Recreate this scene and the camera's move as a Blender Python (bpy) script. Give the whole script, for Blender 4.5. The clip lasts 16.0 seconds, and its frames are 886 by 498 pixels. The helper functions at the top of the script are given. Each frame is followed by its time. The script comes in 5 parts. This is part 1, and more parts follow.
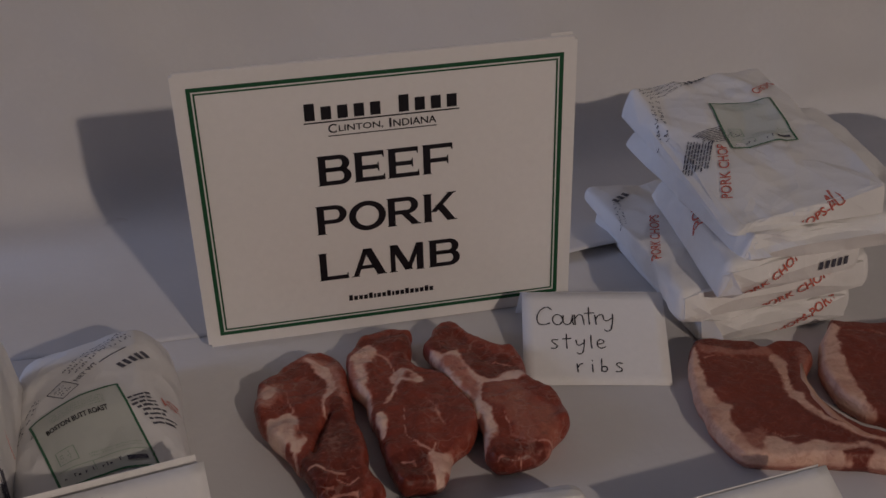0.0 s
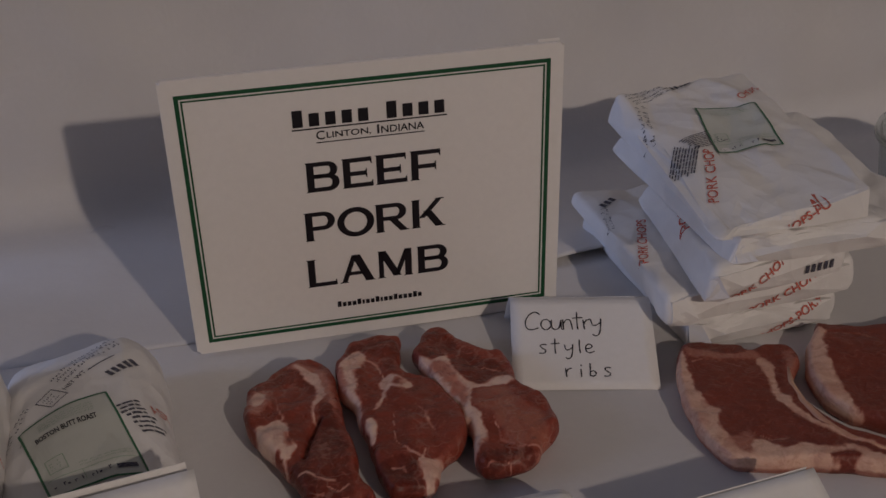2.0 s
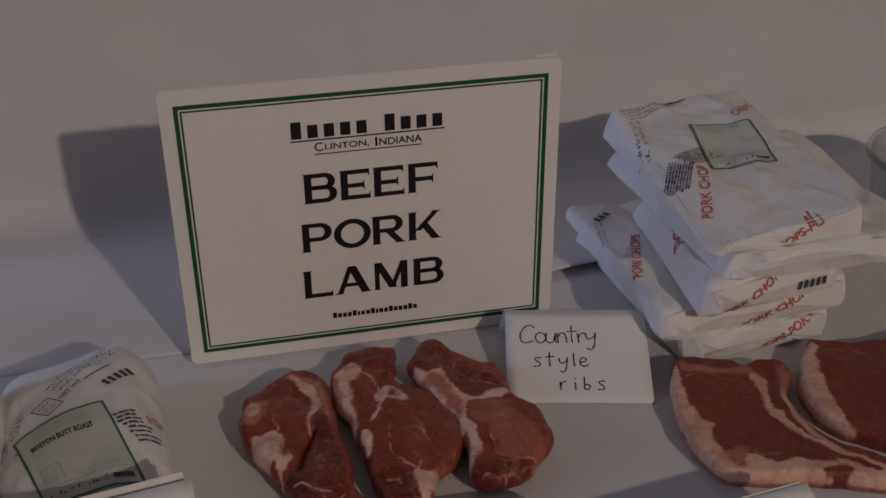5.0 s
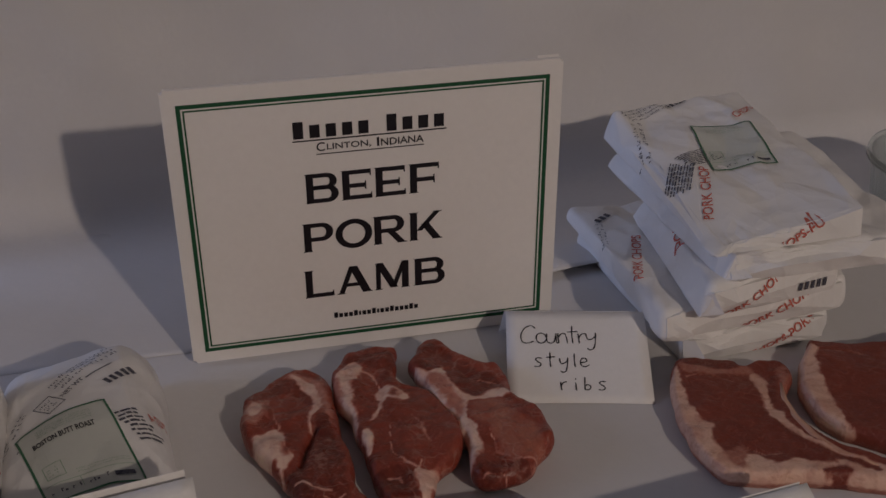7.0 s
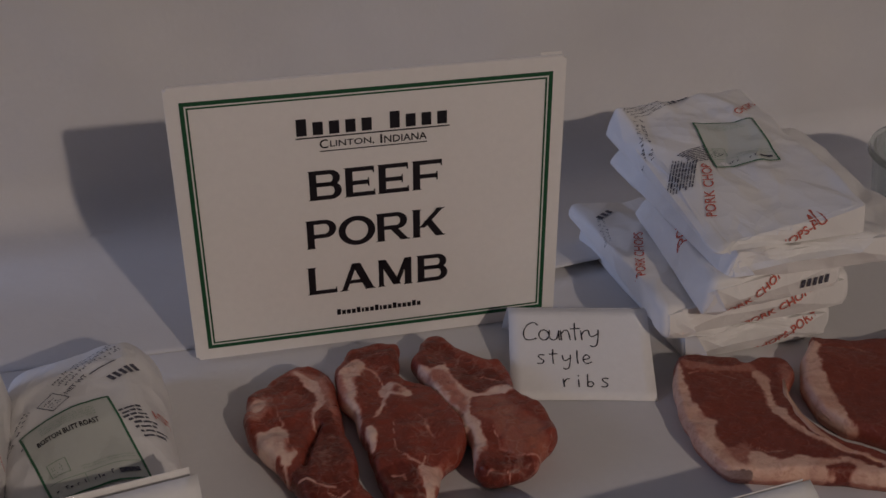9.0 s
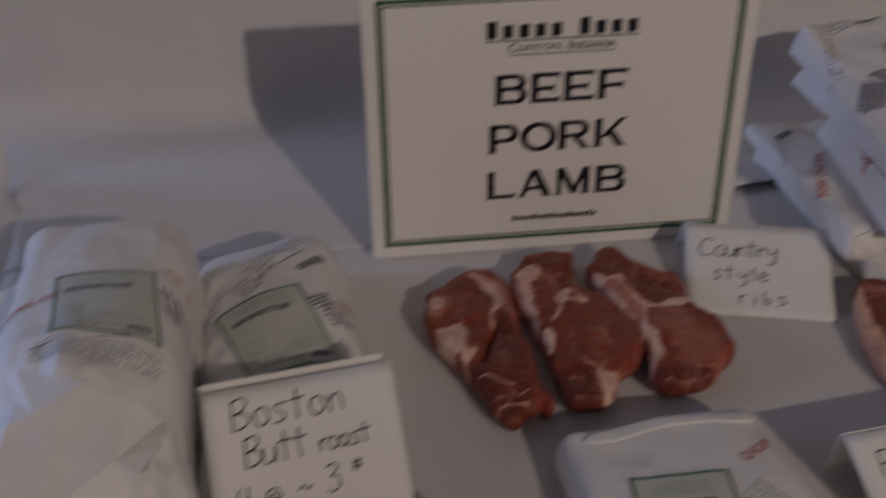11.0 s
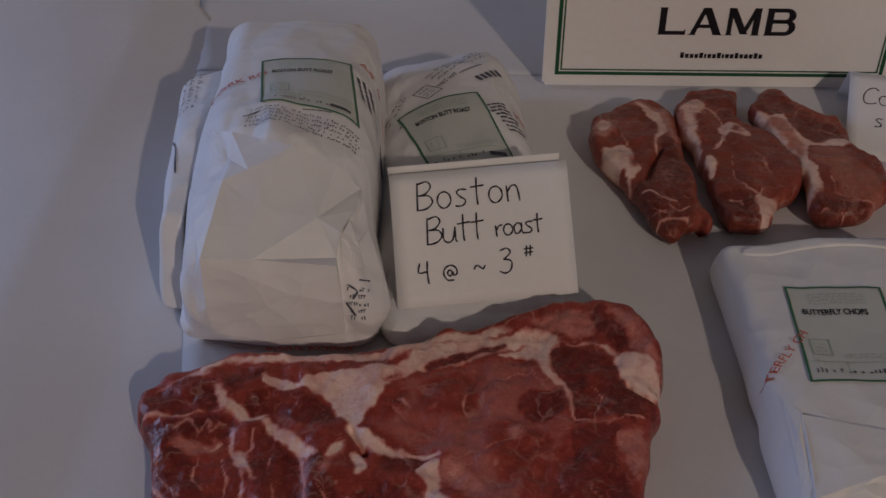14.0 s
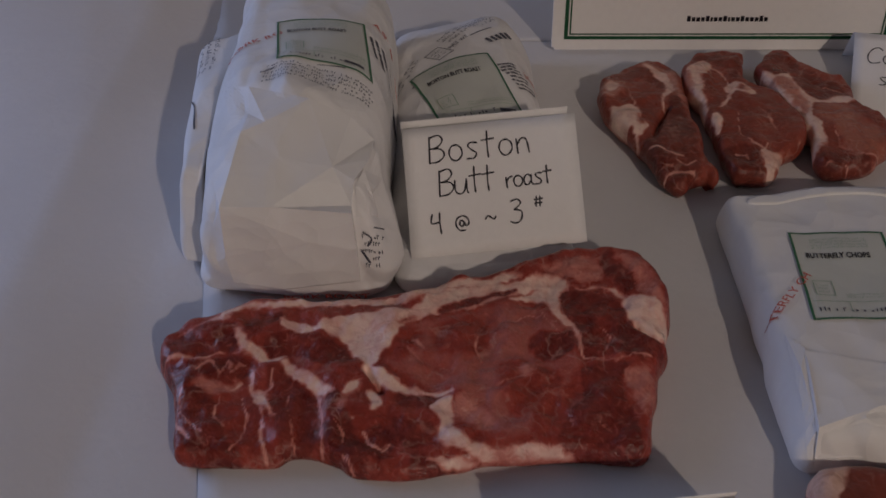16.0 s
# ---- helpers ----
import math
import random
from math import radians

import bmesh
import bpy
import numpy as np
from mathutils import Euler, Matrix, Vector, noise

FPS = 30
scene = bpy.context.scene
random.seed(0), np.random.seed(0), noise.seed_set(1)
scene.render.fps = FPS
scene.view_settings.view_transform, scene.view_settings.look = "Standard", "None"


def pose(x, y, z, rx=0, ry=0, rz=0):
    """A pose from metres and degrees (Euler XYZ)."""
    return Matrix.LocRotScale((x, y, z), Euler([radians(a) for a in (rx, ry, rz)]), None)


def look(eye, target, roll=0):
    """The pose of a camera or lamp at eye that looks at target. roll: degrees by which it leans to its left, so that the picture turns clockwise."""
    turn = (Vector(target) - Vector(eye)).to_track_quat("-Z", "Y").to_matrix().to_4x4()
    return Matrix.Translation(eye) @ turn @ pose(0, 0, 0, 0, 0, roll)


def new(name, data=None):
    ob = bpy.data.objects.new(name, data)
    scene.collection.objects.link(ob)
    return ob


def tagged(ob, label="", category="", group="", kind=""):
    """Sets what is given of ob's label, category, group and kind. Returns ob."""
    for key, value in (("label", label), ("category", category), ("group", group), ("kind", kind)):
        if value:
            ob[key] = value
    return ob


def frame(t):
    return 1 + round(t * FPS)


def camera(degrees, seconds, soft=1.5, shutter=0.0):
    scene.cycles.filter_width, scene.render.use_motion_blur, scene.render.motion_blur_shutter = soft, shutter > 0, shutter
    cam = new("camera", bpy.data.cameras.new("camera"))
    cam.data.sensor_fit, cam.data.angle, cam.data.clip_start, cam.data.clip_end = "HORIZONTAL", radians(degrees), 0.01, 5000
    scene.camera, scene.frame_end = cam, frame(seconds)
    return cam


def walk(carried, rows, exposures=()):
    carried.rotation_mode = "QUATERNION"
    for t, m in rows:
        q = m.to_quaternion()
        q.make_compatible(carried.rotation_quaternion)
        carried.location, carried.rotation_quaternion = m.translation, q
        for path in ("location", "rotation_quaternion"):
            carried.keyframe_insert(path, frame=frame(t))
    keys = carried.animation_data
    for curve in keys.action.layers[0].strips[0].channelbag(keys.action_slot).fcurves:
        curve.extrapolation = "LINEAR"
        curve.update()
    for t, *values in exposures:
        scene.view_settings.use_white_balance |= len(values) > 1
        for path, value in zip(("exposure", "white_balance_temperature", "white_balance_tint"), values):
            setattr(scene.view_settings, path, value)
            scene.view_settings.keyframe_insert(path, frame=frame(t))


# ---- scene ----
import collections
from mathutils.bvhtree import BVHTree

cam = camera(41.8, 16.0, 1.5, 0.5)
PATH = [
    (0, (-0.002, 0.055, 0.639), (0.289, 1.761, -0.362), -2.0),
    (0.5, (-0.004, 0.06, 0.64), (0.29, 1.764, -0.365), -2.0),
    (1, (-0.006, 0.058, 0.642), (0.293, 1.762, -0.362), -2.0),
    (1.5, (-0.007, 0.054, 0.642), (0.307, 1.758, -0.357), -1.6),
    (2, (-0.005, 0.054, 0.641), (0.312, 1.76, -0.354), -1.9),
    (2.5, (-0.007, 0.054, 0.642), (0.311, 1.76, -0.352), -1.2),
    (3, (-0.009, 0.053, 0.642), (0.308, 1.76, -0.35), -1.2),
    (3.5, (-0.011, 0.054, 0.644), (0.312, 1.761, -0.346), -1.5),
    (4, (-0.012, 0.053, 0.643), (0.319, 1.762, -0.342), -1.4),
    (6.5, (-0.019, 0.051, 0.645), (0.33, 1.763, -0.328), -0.5),
    (7, (-0.017, 0.049, 0.643), (0.327, 1.762, -0.33), -0.7),
    (7.5, (-0.017, 0.048, 0.644), (0.325, 1.76, -0.331), -0.8),
    (8, (-0.019, 0.051, 0.644), (0.323, 1.761, -0.334), -0.7),
    (10.5, (-0.033, 0.046, 0.648), (0.318, 1.745, -0.346), -0.6),
    (11, (-0.082, 0.04, 0.631), (0.056, 1.717, -0.45), -1.3),
    (11.5, (-0.127, 0.02, 0.61), (-0.119, 1.644, -0.558), -1.4),
    (12, (-0.15, -0.004, 0.603), (-0.204, 1.573, -0.625), -1.1),
    (12.5, (-0.153, -0.026, 0.603), (-0.207, 1.532, -0.649), -0.4),
    (13, (-0.151, -0.044, 0.609), (-0.2, 1.528, -0.626), -0.3),
    (13.5, (-0.145, -0.047, 0.606), (-0.181, 1.535, -0.617), -0.3),
    (14, (-0.139, -0.05, 0.605), (-0.191, 1.529, -0.621), -0.1),
    (14.5, (-0.138, -0.052, 0.602), (-0.214, 1.522, -0.63), -0.5),
    (15, (-0.138, -0.058, 0.603), (-0.219, 1.51, -0.636), -0.6),
    (15.5, (-0.143, -0.071, 0.602), (-0.216, 1.502, -0.632), -0.9),
    (16, (-0.135, -0.093, 0.59), (-0.214, 1.485, -0.637), -1.2),
]
walk(cam, [(t, look(eye, target, roll)) for t, eye, target, roll in PATH])

# ---- light ----
world = bpy.data.worlds.new("world")
world.use_nodes = True
world.node_tree.nodes["Background"].inputs[0].default_value = (0.55, 0.62, 0.8, 1)
world.node_tree.nodes["Background"].inputs[1].default_value = 0.02
scene.world = world


def area_lamp(name, eye, target, size, size_y, watts, colour):
    lamp = bpy.data.lights.new(name, "AREA")
    lamp.shape, lamp.size, lamp.size_y, lamp.energy, lamp.color = "RECTANGLE", size, size_y, watts, colour
    ob = new(name, lamp)
    ob.matrix_world = look(eye, target)
    return ob


# a warm lamp beyond the camera's right shoulder, daylight from a window on the left
area_lamp("lamp_light", (1.96, -4.18, 2.87), (0.0, 0.9, 0.1), 0.11, 0.11, 82, (0.97, 0.80, 0.685))
area_lamp("window_light", (-2.35, 1.35, 0.65), (-0.1, 0.9, 0.0), 1.5, 1.1, 25, (0.46, 0.59, 1.0))


# ---- materials ----
def nodes_of(name, rough, spec=0.5):
    m = bpy.data.materials.new(name)
    m.use_nodes = True
    nt = m.node_tree
    b = nt.nodes["Principled BSDF"]
    b.inputs["Roughness"].default_value = rough
    b.inputs["Specular IOR Level"].default_value = spec
    return m, nt, b


def node(nt, kind, **inputs):
    n = nt.nodes.new(kind)
    for k, v in inputs.items():
        n.inputs[k.replace("_", " ")].default_value = v
    return n


def mix(nt, fac, a, b):
    n = nt.nodes.new("ShaderNodeMix")
    n.data_type = "RGBA"
    for sock, v in ((n.inputs[0], fac), (n.inputs[6], a), (n.inputs[7], b)):
        if isinstance(v, (int, float)):
            sock.default_value = v
        elif isinstance(v, tuple):
            sock.default_value = (*v, 1)
        else:
            nt.links.new(v, sock)
    return n.outputs[2]


def ramp(nt, value, lo, hi):
    n = nt.nodes.new("ShaderNodeMapRange")
    n.inputs["From Min"].default_value, n.inputs["From Max"].default_value = lo, hi
    nt.links.new(value, n.inputs["Value"])
    return n.outputs[0]


def noise_out(nt, scale, detail=4.0, rough=0.55, warp=0.0):
    tc = nt.nodes.new("ShaderNodeTexCoord")
    n = node(nt, "ShaderNodeTexNoise", Scale=scale, Detail=detail, Roughness=rough, Distortion=warp)
    nt.links.new(tc.outputs["Object"], n.inputs["Vector"])
    return n.outputs[0]


def bump(nt, b, height, strength, distance):
    n = node(nt, "ShaderNodeBump", Strength=strength, Distance=distance)
    nt.links.new(height, n.inputs["Height"])
    nt.links.new(n.outputs[0], b.inputs["Normal"])


def paper_mat(name, colour, dirt, rough=0.7, wrinkle=0.0006, spec=0.3):
    m, nt, b = nodes_of(name, rough, spec)
    big, fine = noise_out(nt, 9, 5), noise_out(nt, 160, 3)
    c = mix(nt, ramp(nt, big, 0.35, 0.75), colour, dirt)
    nt.links.new(mix(nt, ramp(nt, fine, 0.3, 0.9), c, tuple(0.95 * v for v in colour)), b.inputs["Base Color"])
    bump(nt, b, noise_out(nt, 38, 6, 0.6, 0.6), 0.6, wrinkle)
    return m


def ink_mat(name, colour, rough=0.6, fade=0.35):
    m, nt, b = nodes_of(name, rough, 0.3)
    n = noise_out(nt, 900, 2)
    nt.links.new(mix(nt, ramp(nt, n, 0.45, 0.75), colour, tuple(v + (0.7 - v) * fade for v in colour)), b.inputs["Base Color"])
    return m


SHEET = paper_mat("table_paper", (0.70, 0.685, 0.68), (0.64, 0.625, 0.62), 0.75, 0.0010)
CLOTH = paper_mat("left_paper", (0.69, 0.675, 0.68), (0.63, 0.62, 0.63), 0.8, 0.0014)
def wrap_mat(name, colour, dirt):
    """Butcher paper: creases as sharp cells at two sizes, faint stains."""
    m, nt, b = nodes_of(name, 0.55, 0.35)
    big, fine = noise_out(nt, 9, 5), noise_out(nt, 160, 3)
    c = mix(nt, ramp(nt, big, 0.35, 0.75), colour, dirt)
    nt.links.new(mix(nt, ramp(nt, fine, 0.3, 0.9), c, tuple(0.95 * v for v in colour)), b.inputs["Base Color"])
    tc = nt.nodes.new("ShaderNodeTexCoord")
    warp = node(nt, "ShaderNodeTexNoise", Scale=14.0, Detail=2.0)
    nt.links.new(tc.outputs["Object"], warp.inputs["Vector"])
    vec = nt.nodes.new("ShaderNodeVectorMath")
    vec.operation = "MULTIPLY_ADD"
    vec.inputs[1].default_value = (0.05, 0.05, 0.05)
    nt.links.new(warp.outputs["Color"], vec.inputs[0])
    nt.links.new(tc.outputs["Object"], vec.inputs[2])
    total = None
    for scale, weight in ((13.0, 1.0), (34.0, 0.38)):
        v = node(nt, "ShaderNodeTexVoronoi", Scale=scale)
        nt.links.new(vec.outputs[0], v.inputs["Vector"])
        w = nt.nodes.new("ShaderNodeMath")
        w.operation = "MULTIPLY_ADD"
        w.inputs[1].default_value = weight
        nt.links.new(v.outputs["Distance"], w.inputs[0])
        if total is not None:
            nt.links.new(total, w.inputs[2])
        else:
            w.inputs[2].default_value = 0.0
        total = w.outputs[0]
    bump(nt, b, total, 0.65, 0.009)
    return m


WRAP = wrap_mat("wrapping_paper", (0.84, 0.825, 0.81), (0.76, 0.745, 0.73))
CARD = paper_mat("card_paper", (0.88, 0.865, 0.85), (0.85, 0.835, 0.82), 0.7, 0.0001)
BOARD = paper_mat("sign_board", (0.86, 0.835, 0.81), (0.84, 0.815, 0.79), 0.32, 0.00003, 0.5)
LABEL = paper_mat("label_paper", (0.61, 0.63, 0.575), (0.57, 0.59, 0.54), 0.45, 0.0002)
GREEN = ink_mat("green_ink", (0.012, 0.085, 0.035), 0.45, 0.02)
LABEL_GREEN = ink_mat("label_green", (0.03, 0.15, 0.07), 0.5, 0.1)
PALE_GREEN = ink_mat("pale_green_ink", (0.30, 0.42, 0.30), 0.5, 0.2)
BLACK = ink_mat("black_ink", (0.012, 0.010, 0.014), 0.4, 0.0)
PEN = ink_mat("pen_ink", (0.02, 0.018, 0.025), 0.5, 0.08)
STAMP = ink_mat("stamp_ink", (0.045, 0.045, 0.070), 0.6, 0.25)
RED = ink_mat("red_ink", (0.55, 0.09, 0.05), 0.6, 0.40)


def scaled(nt, value, k, plus=None):
    n = nt.nodes.new("ShaderNodeMath")
    n.operation = "MULTIPLY_ADD"
    n.inputs[1].default_value, n.inputs[2].default_value = k, 0.0
    nt.links.new(value, n.inputs[0])
    if plus is not None:
        nt.links.new(plus, n.inputs[2])
    return n.outputs[0]


def product(nt, a, b):
    n = nt.nodes.new("ShaderNodeMath")
    n.operation = "MULTIPLY"
    nt.links.new(a, n.inputs[0])
    nt.links.new(b, n.inputs[1])
    return n.outputs[0]


def meat_mat(name, lean, dark, fat, gloss=0.3, marble=0.5, pale=(0.34, 0.09, 0.06)):
    """Wet raw meat: muscle tones, fibres, a net of thin marbling, fat that runs pink to cream."""
    m, nt, b = nodes_of(name, gloss, 0.32)
    at, muscle = nt.nodes.new("ShaderNodeAttribute"), nt.nodes.new("ShaderNodeAttribute")
    at.attribute_name, muscle.attribute_name = "fat", "tone"
    tone = noise_out(nt, 24, 6, 0.62, 1.4)
    fibre = noise_out(nt, 120, 4, 0.55, 1.8)
    grain = noise_out(nt, 420, 3, 0.6, 0.6)
    add = scaled(nt, ramp(nt, tone, 0.32, 0.68), 0.55, muscle.outputs["Fac"])
    l = mix(nt, ramp(nt, add, 0.12, 0.90), dark, lean)
    l = mix(nt, ramp(nt, add, 0.90, 1.40), l, pale)
    l = mix(nt, scaled(nt, ramp(nt, fibre, 0.45, 0.85), 0.45), l, tuple(min(1, 1.35 * v + 0.02) for v in lean))
    l = mix(nt, scaled(nt, ramp(nt, grain, 0.60, 0.42), 0.16), l, tuple(0.7 * v for v in dark))
    tc = nt.nodes.new("ShaderNodeTexCoord")
    warp = node(nt, "ShaderNodeTexNoise", Scale=45.0, Detail=4.0)
    nt.links.new(tc.outputs["Object"], warp.inputs["Vector"])
    vec = nt.nodes.new("ShaderNodeVectorMath")
    vec.operation = "MULTIPLY_ADD"
    vec.inputs[1].default_value = (0.035, 0.035, 0.035)
    nt.links.new(warp.outputs["Color"], vec.inputs[0])
    nt.links.new(tc.outputs["Object"], vec.inputs[2])
    net = node(nt, "ShaderNodeTexVoronoi", Scale=52.0)
    net.feature = "DISTANCE_TO_EDGE"
    nt.links.new(vec.outputs[0], net.inputs["Vector"])
    veins = product(nt, ramp(nt, net.outputs["Distance"], 0.075, 0.0), ramp(nt, noise_out(nt, 33, 3, 0.6, 0.8), 0.48, 0.66))
    l = mix(nt, scaled(nt, veins, marble), l, tuple(0.62 * a + 0.3 * c for a, c in zip(fat, lean)))
    cream = mix(nt, ramp(nt, noise_out(nt, 70, 6, 0.65, 1.0), 0.50, 0.80), fat, tuple(0.50 * a + 0.75 * c for a, c in zip(fat, lean)))
    cream = mix(nt, scaled(nt, ramp(nt, noise_out(nt, 30, 4, 0.6, 1.2), 0.46, 0.66), 0.55), cream, tuple(0.42 * a + 0.95 * c for a, c in zip(fat, lean)))
    blush = tuple(0.26 * a + 1.0 * c for a, c in zip(fat, lean))
    ragged = scaled(nt, ramp(nt, fibre, 0.25, 0.75), 0.34, scaled(nt, at.outputs["Fac"], 1.0))
    c = mix(nt, ramp(nt, ragged, 0.24, 0.55), l, blush)
    c = mix(nt, ramp(nt, ragged, 0.55, 1.0), c, cream)
    nt.links.new(c, b.inputs["Base Color"])
    wet = nt.nodes.new("ShaderNodeMapRange")
    wet.inputs["From Min"].default_value, wet.inputs["From Max"].default_value = 0.35, 0.65
    wet.inputs["To Min"].default_value, wet.inputs["To Max"].default_value = gloss - 0.09, gloss + 0.16
    nt.links.new(noise_out(nt, 60, 4, 0.6, 0.5), wet.inputs["Value"])
    nt.links.new(wet.outputs[0], b.inputs["Roughness"])
    b.inputs["Subsurface Weight"].default_value = 0.04
    b.inputs["Subsurface Radius"].default_value = (0.004, 0.0015, 0.001)
    bump(nt, b, scaled(nt, grain, 0.10, scaled(nt, fibre, 1.0, scaled(nt, veins, 0.2))), 0.7, 0.0016)
    return m


MEAT_RIB = meat_mat("rib_meat", (0.30, 0.060, 0.036), (0.125, 0.022, 0.013), (0.82, 0.58, 0.47), 0.36, 0.30, (0.42, 0.145, 0.096))
MEAT_STEAK = meat_mat("shoulder_meat", (0.36, 0.056, 0.038), (0.130, 0.019, 0.014), (0.88, 0.61, 0.51), 0.27, 0.36, (0.46, 0.138, 0.112))
BONE = paper_mat("cut_bone", (0.66, 0.42, 0.30), (0.45, 0.18, 0.12), 0.4, 0.0008)
MEAT_CHOP = meat_mat("chop_meat", (0.235, 0.052, 0.032), (0.165, 0.032, 0.020), (0.76, 0.49, 0.37), 0.38, 0.16)

m_, nt_, b_ = nodes_of("clear_plastic", 0.15)
b_.inputs["Base Color"].default_value = (0.86, 0.9, 0.9, 1)
b_.inputs["Transmission Weight"].default_value = 0.85
b_.inputs["IOR"].default_value = 1.25
PLASTIC = m_
PLASTER = paper_mat("wall_plaster", (0.40, 0.40, 0.41), (0.35, 0.35, 0.36), 0.9, 0.001)
FLOORING = paper_mat("floor_concrete", (0.32, 0.31, 0.30), (0.25, 0.24, 0.23), 0.8, 0.001)
WOOD = paper_mat("table_wood", (0.30, 0.20, 0.12), (0.22, 0.14, 0.08), 0.5, 0.0006)


# ---- shape tools ----
def vnoise(x, y, scale, seed=0):
    """Smooth noise in -1..1 over arrays."""
    x, y = np.asarray(x, float) * scale + 37.1 * seed, np.asarray(y, float) * scale - 11.7 * seed
    i, j = np.floor(x), np.floor(y)
    f, g = x - i, y - j
    f, g = f * f * (3 - 2 * f), g * g * (3 - 2 * g)

    def cell(a, b):
        v = np.sin(a * 127.1 + b * 311.7 + seed * 74.7) * 43758.5453
        return 2 * (v - np.floor(v)) - 1
    return (cell(i, j) * (1 - f) + cell(i + 1, j) * f) * (1 - g) + (cell(i, j + 1) * (1 - f) + cell(i + 1, j + 1) * f) * g


def facets(x, y, scale, seed):
    """Noise that is flat within random triangles, as creased paper is; about -1..1."""
    x, y = np.asarray(x, float), np.asarray(y, float)
    wx, wy = x + 0.35 / scale * vnoise(x, y, 0.45 * scale, seed + 2), y + 0.35 / scale * vnoise(x, y, 0.45 * scale, seed + 3)
    u, v = (wx * 0.93 - wy * 0.36) * scale, (wx * 0.30 + wy * 0.80) * scale
    i, j = np.floor(u), np.floor(v)
    f, g = u - i, v - j

    def cell(a, b):
        q = np.sin(a * 157.31 + b * 271.9 + seed * 33.7) * 24634.6345
        return 2 * (q - np.floor(q)) - 1
    low = f + g < 1
    lower = cell(i, j) * (1 - f - g) + cell(i + 1, j) * f + cell(i, j + 1) * g
    upper = cell(i + 1, j + 1) * (f + g - 1) + cell(i, j + 1) * (1 - f) + cell(i + 1, j) * (1 - g)
    return np.where(low, lower, upper)


def crumple(x, y, scale, seed):
    """Creased relief, about -1..1."""
    return 1.25 * facets(x, y, scale, seed) + 0.55 * facets(x, y, 2.3 * scale, seed + 9) * np.clip(0.5 + 1.2 * vnoise(x, y, 0.5 * scale, seed + 4), 0, 1)


def rounded(points, steps=6):
    """A closed smooth line through the points."""
    p = np.array(points, float)
    out = []
    for k in range(len(p)):
        a, b, c, d = p[k - 1], p[k], p[(k + 1) % len(p)], p[(k + 2) % len(p)]
        for s in np.linspace(0, 1, steps, endpoint=False):
            out.append(0.5 * (2 * b + (c - a) * s + (2 * a - 5 * b + 4 * c - d) * s * s + (3 * b - a - 3 * c + d) * s ** 3))
    return np.array(out)


def inside_distance(poly, x, y):
    """Signed distance to a closed line (plus inside) and the nearest place on it."""
    a, b = poly, np.roll(poly, -1, axis=0)
    best, near, inside = np.full(x.shape, 1e9), np.zeros((*x.shape, 2)), np.zeros(x.shape, bool)
    for (ax, ay), (bx, by) in zip(a, b):
        ex, ey = bx - ax, by - ay
        t = np.clip(((x - ax) * ex + (y - ay) * ey) / (ex * ex + ey * ey + 1e-15), 0, 1)
        px, py = ax + t * ex, ay + t * ey
        d = (x - px) ** 2 + (y - py) ** 2
        w = d < best
        best[w], near[w, 0], near[w, 1] = d[w], px[w], py[w]
        cross = ((ay > y) != (by > y))
        if abs(ey) > 1e-12:
            inside ^= cross & (x < ax + (y - ay) * ex / ey)
    d = np.sqrt(best)
    return np.where(inside, d, -d), near


def line_distance(pts, x, y):
    best = np.full(np.shape(x), 1e9)
    for (ax, ay), (bx, by) in zip(pts[:-1], pts[1:]):
        ex, ey = bx - ax, by - ay
        t = np.clip(((x - ax) * ex + (y - ay) * ey) / (ex * ex + ey * ey + 1e-15), 0, 1)
        best = np.minimum(best, np.hypot(x - ax - t * ex, y - ay - t * ey))
    return best


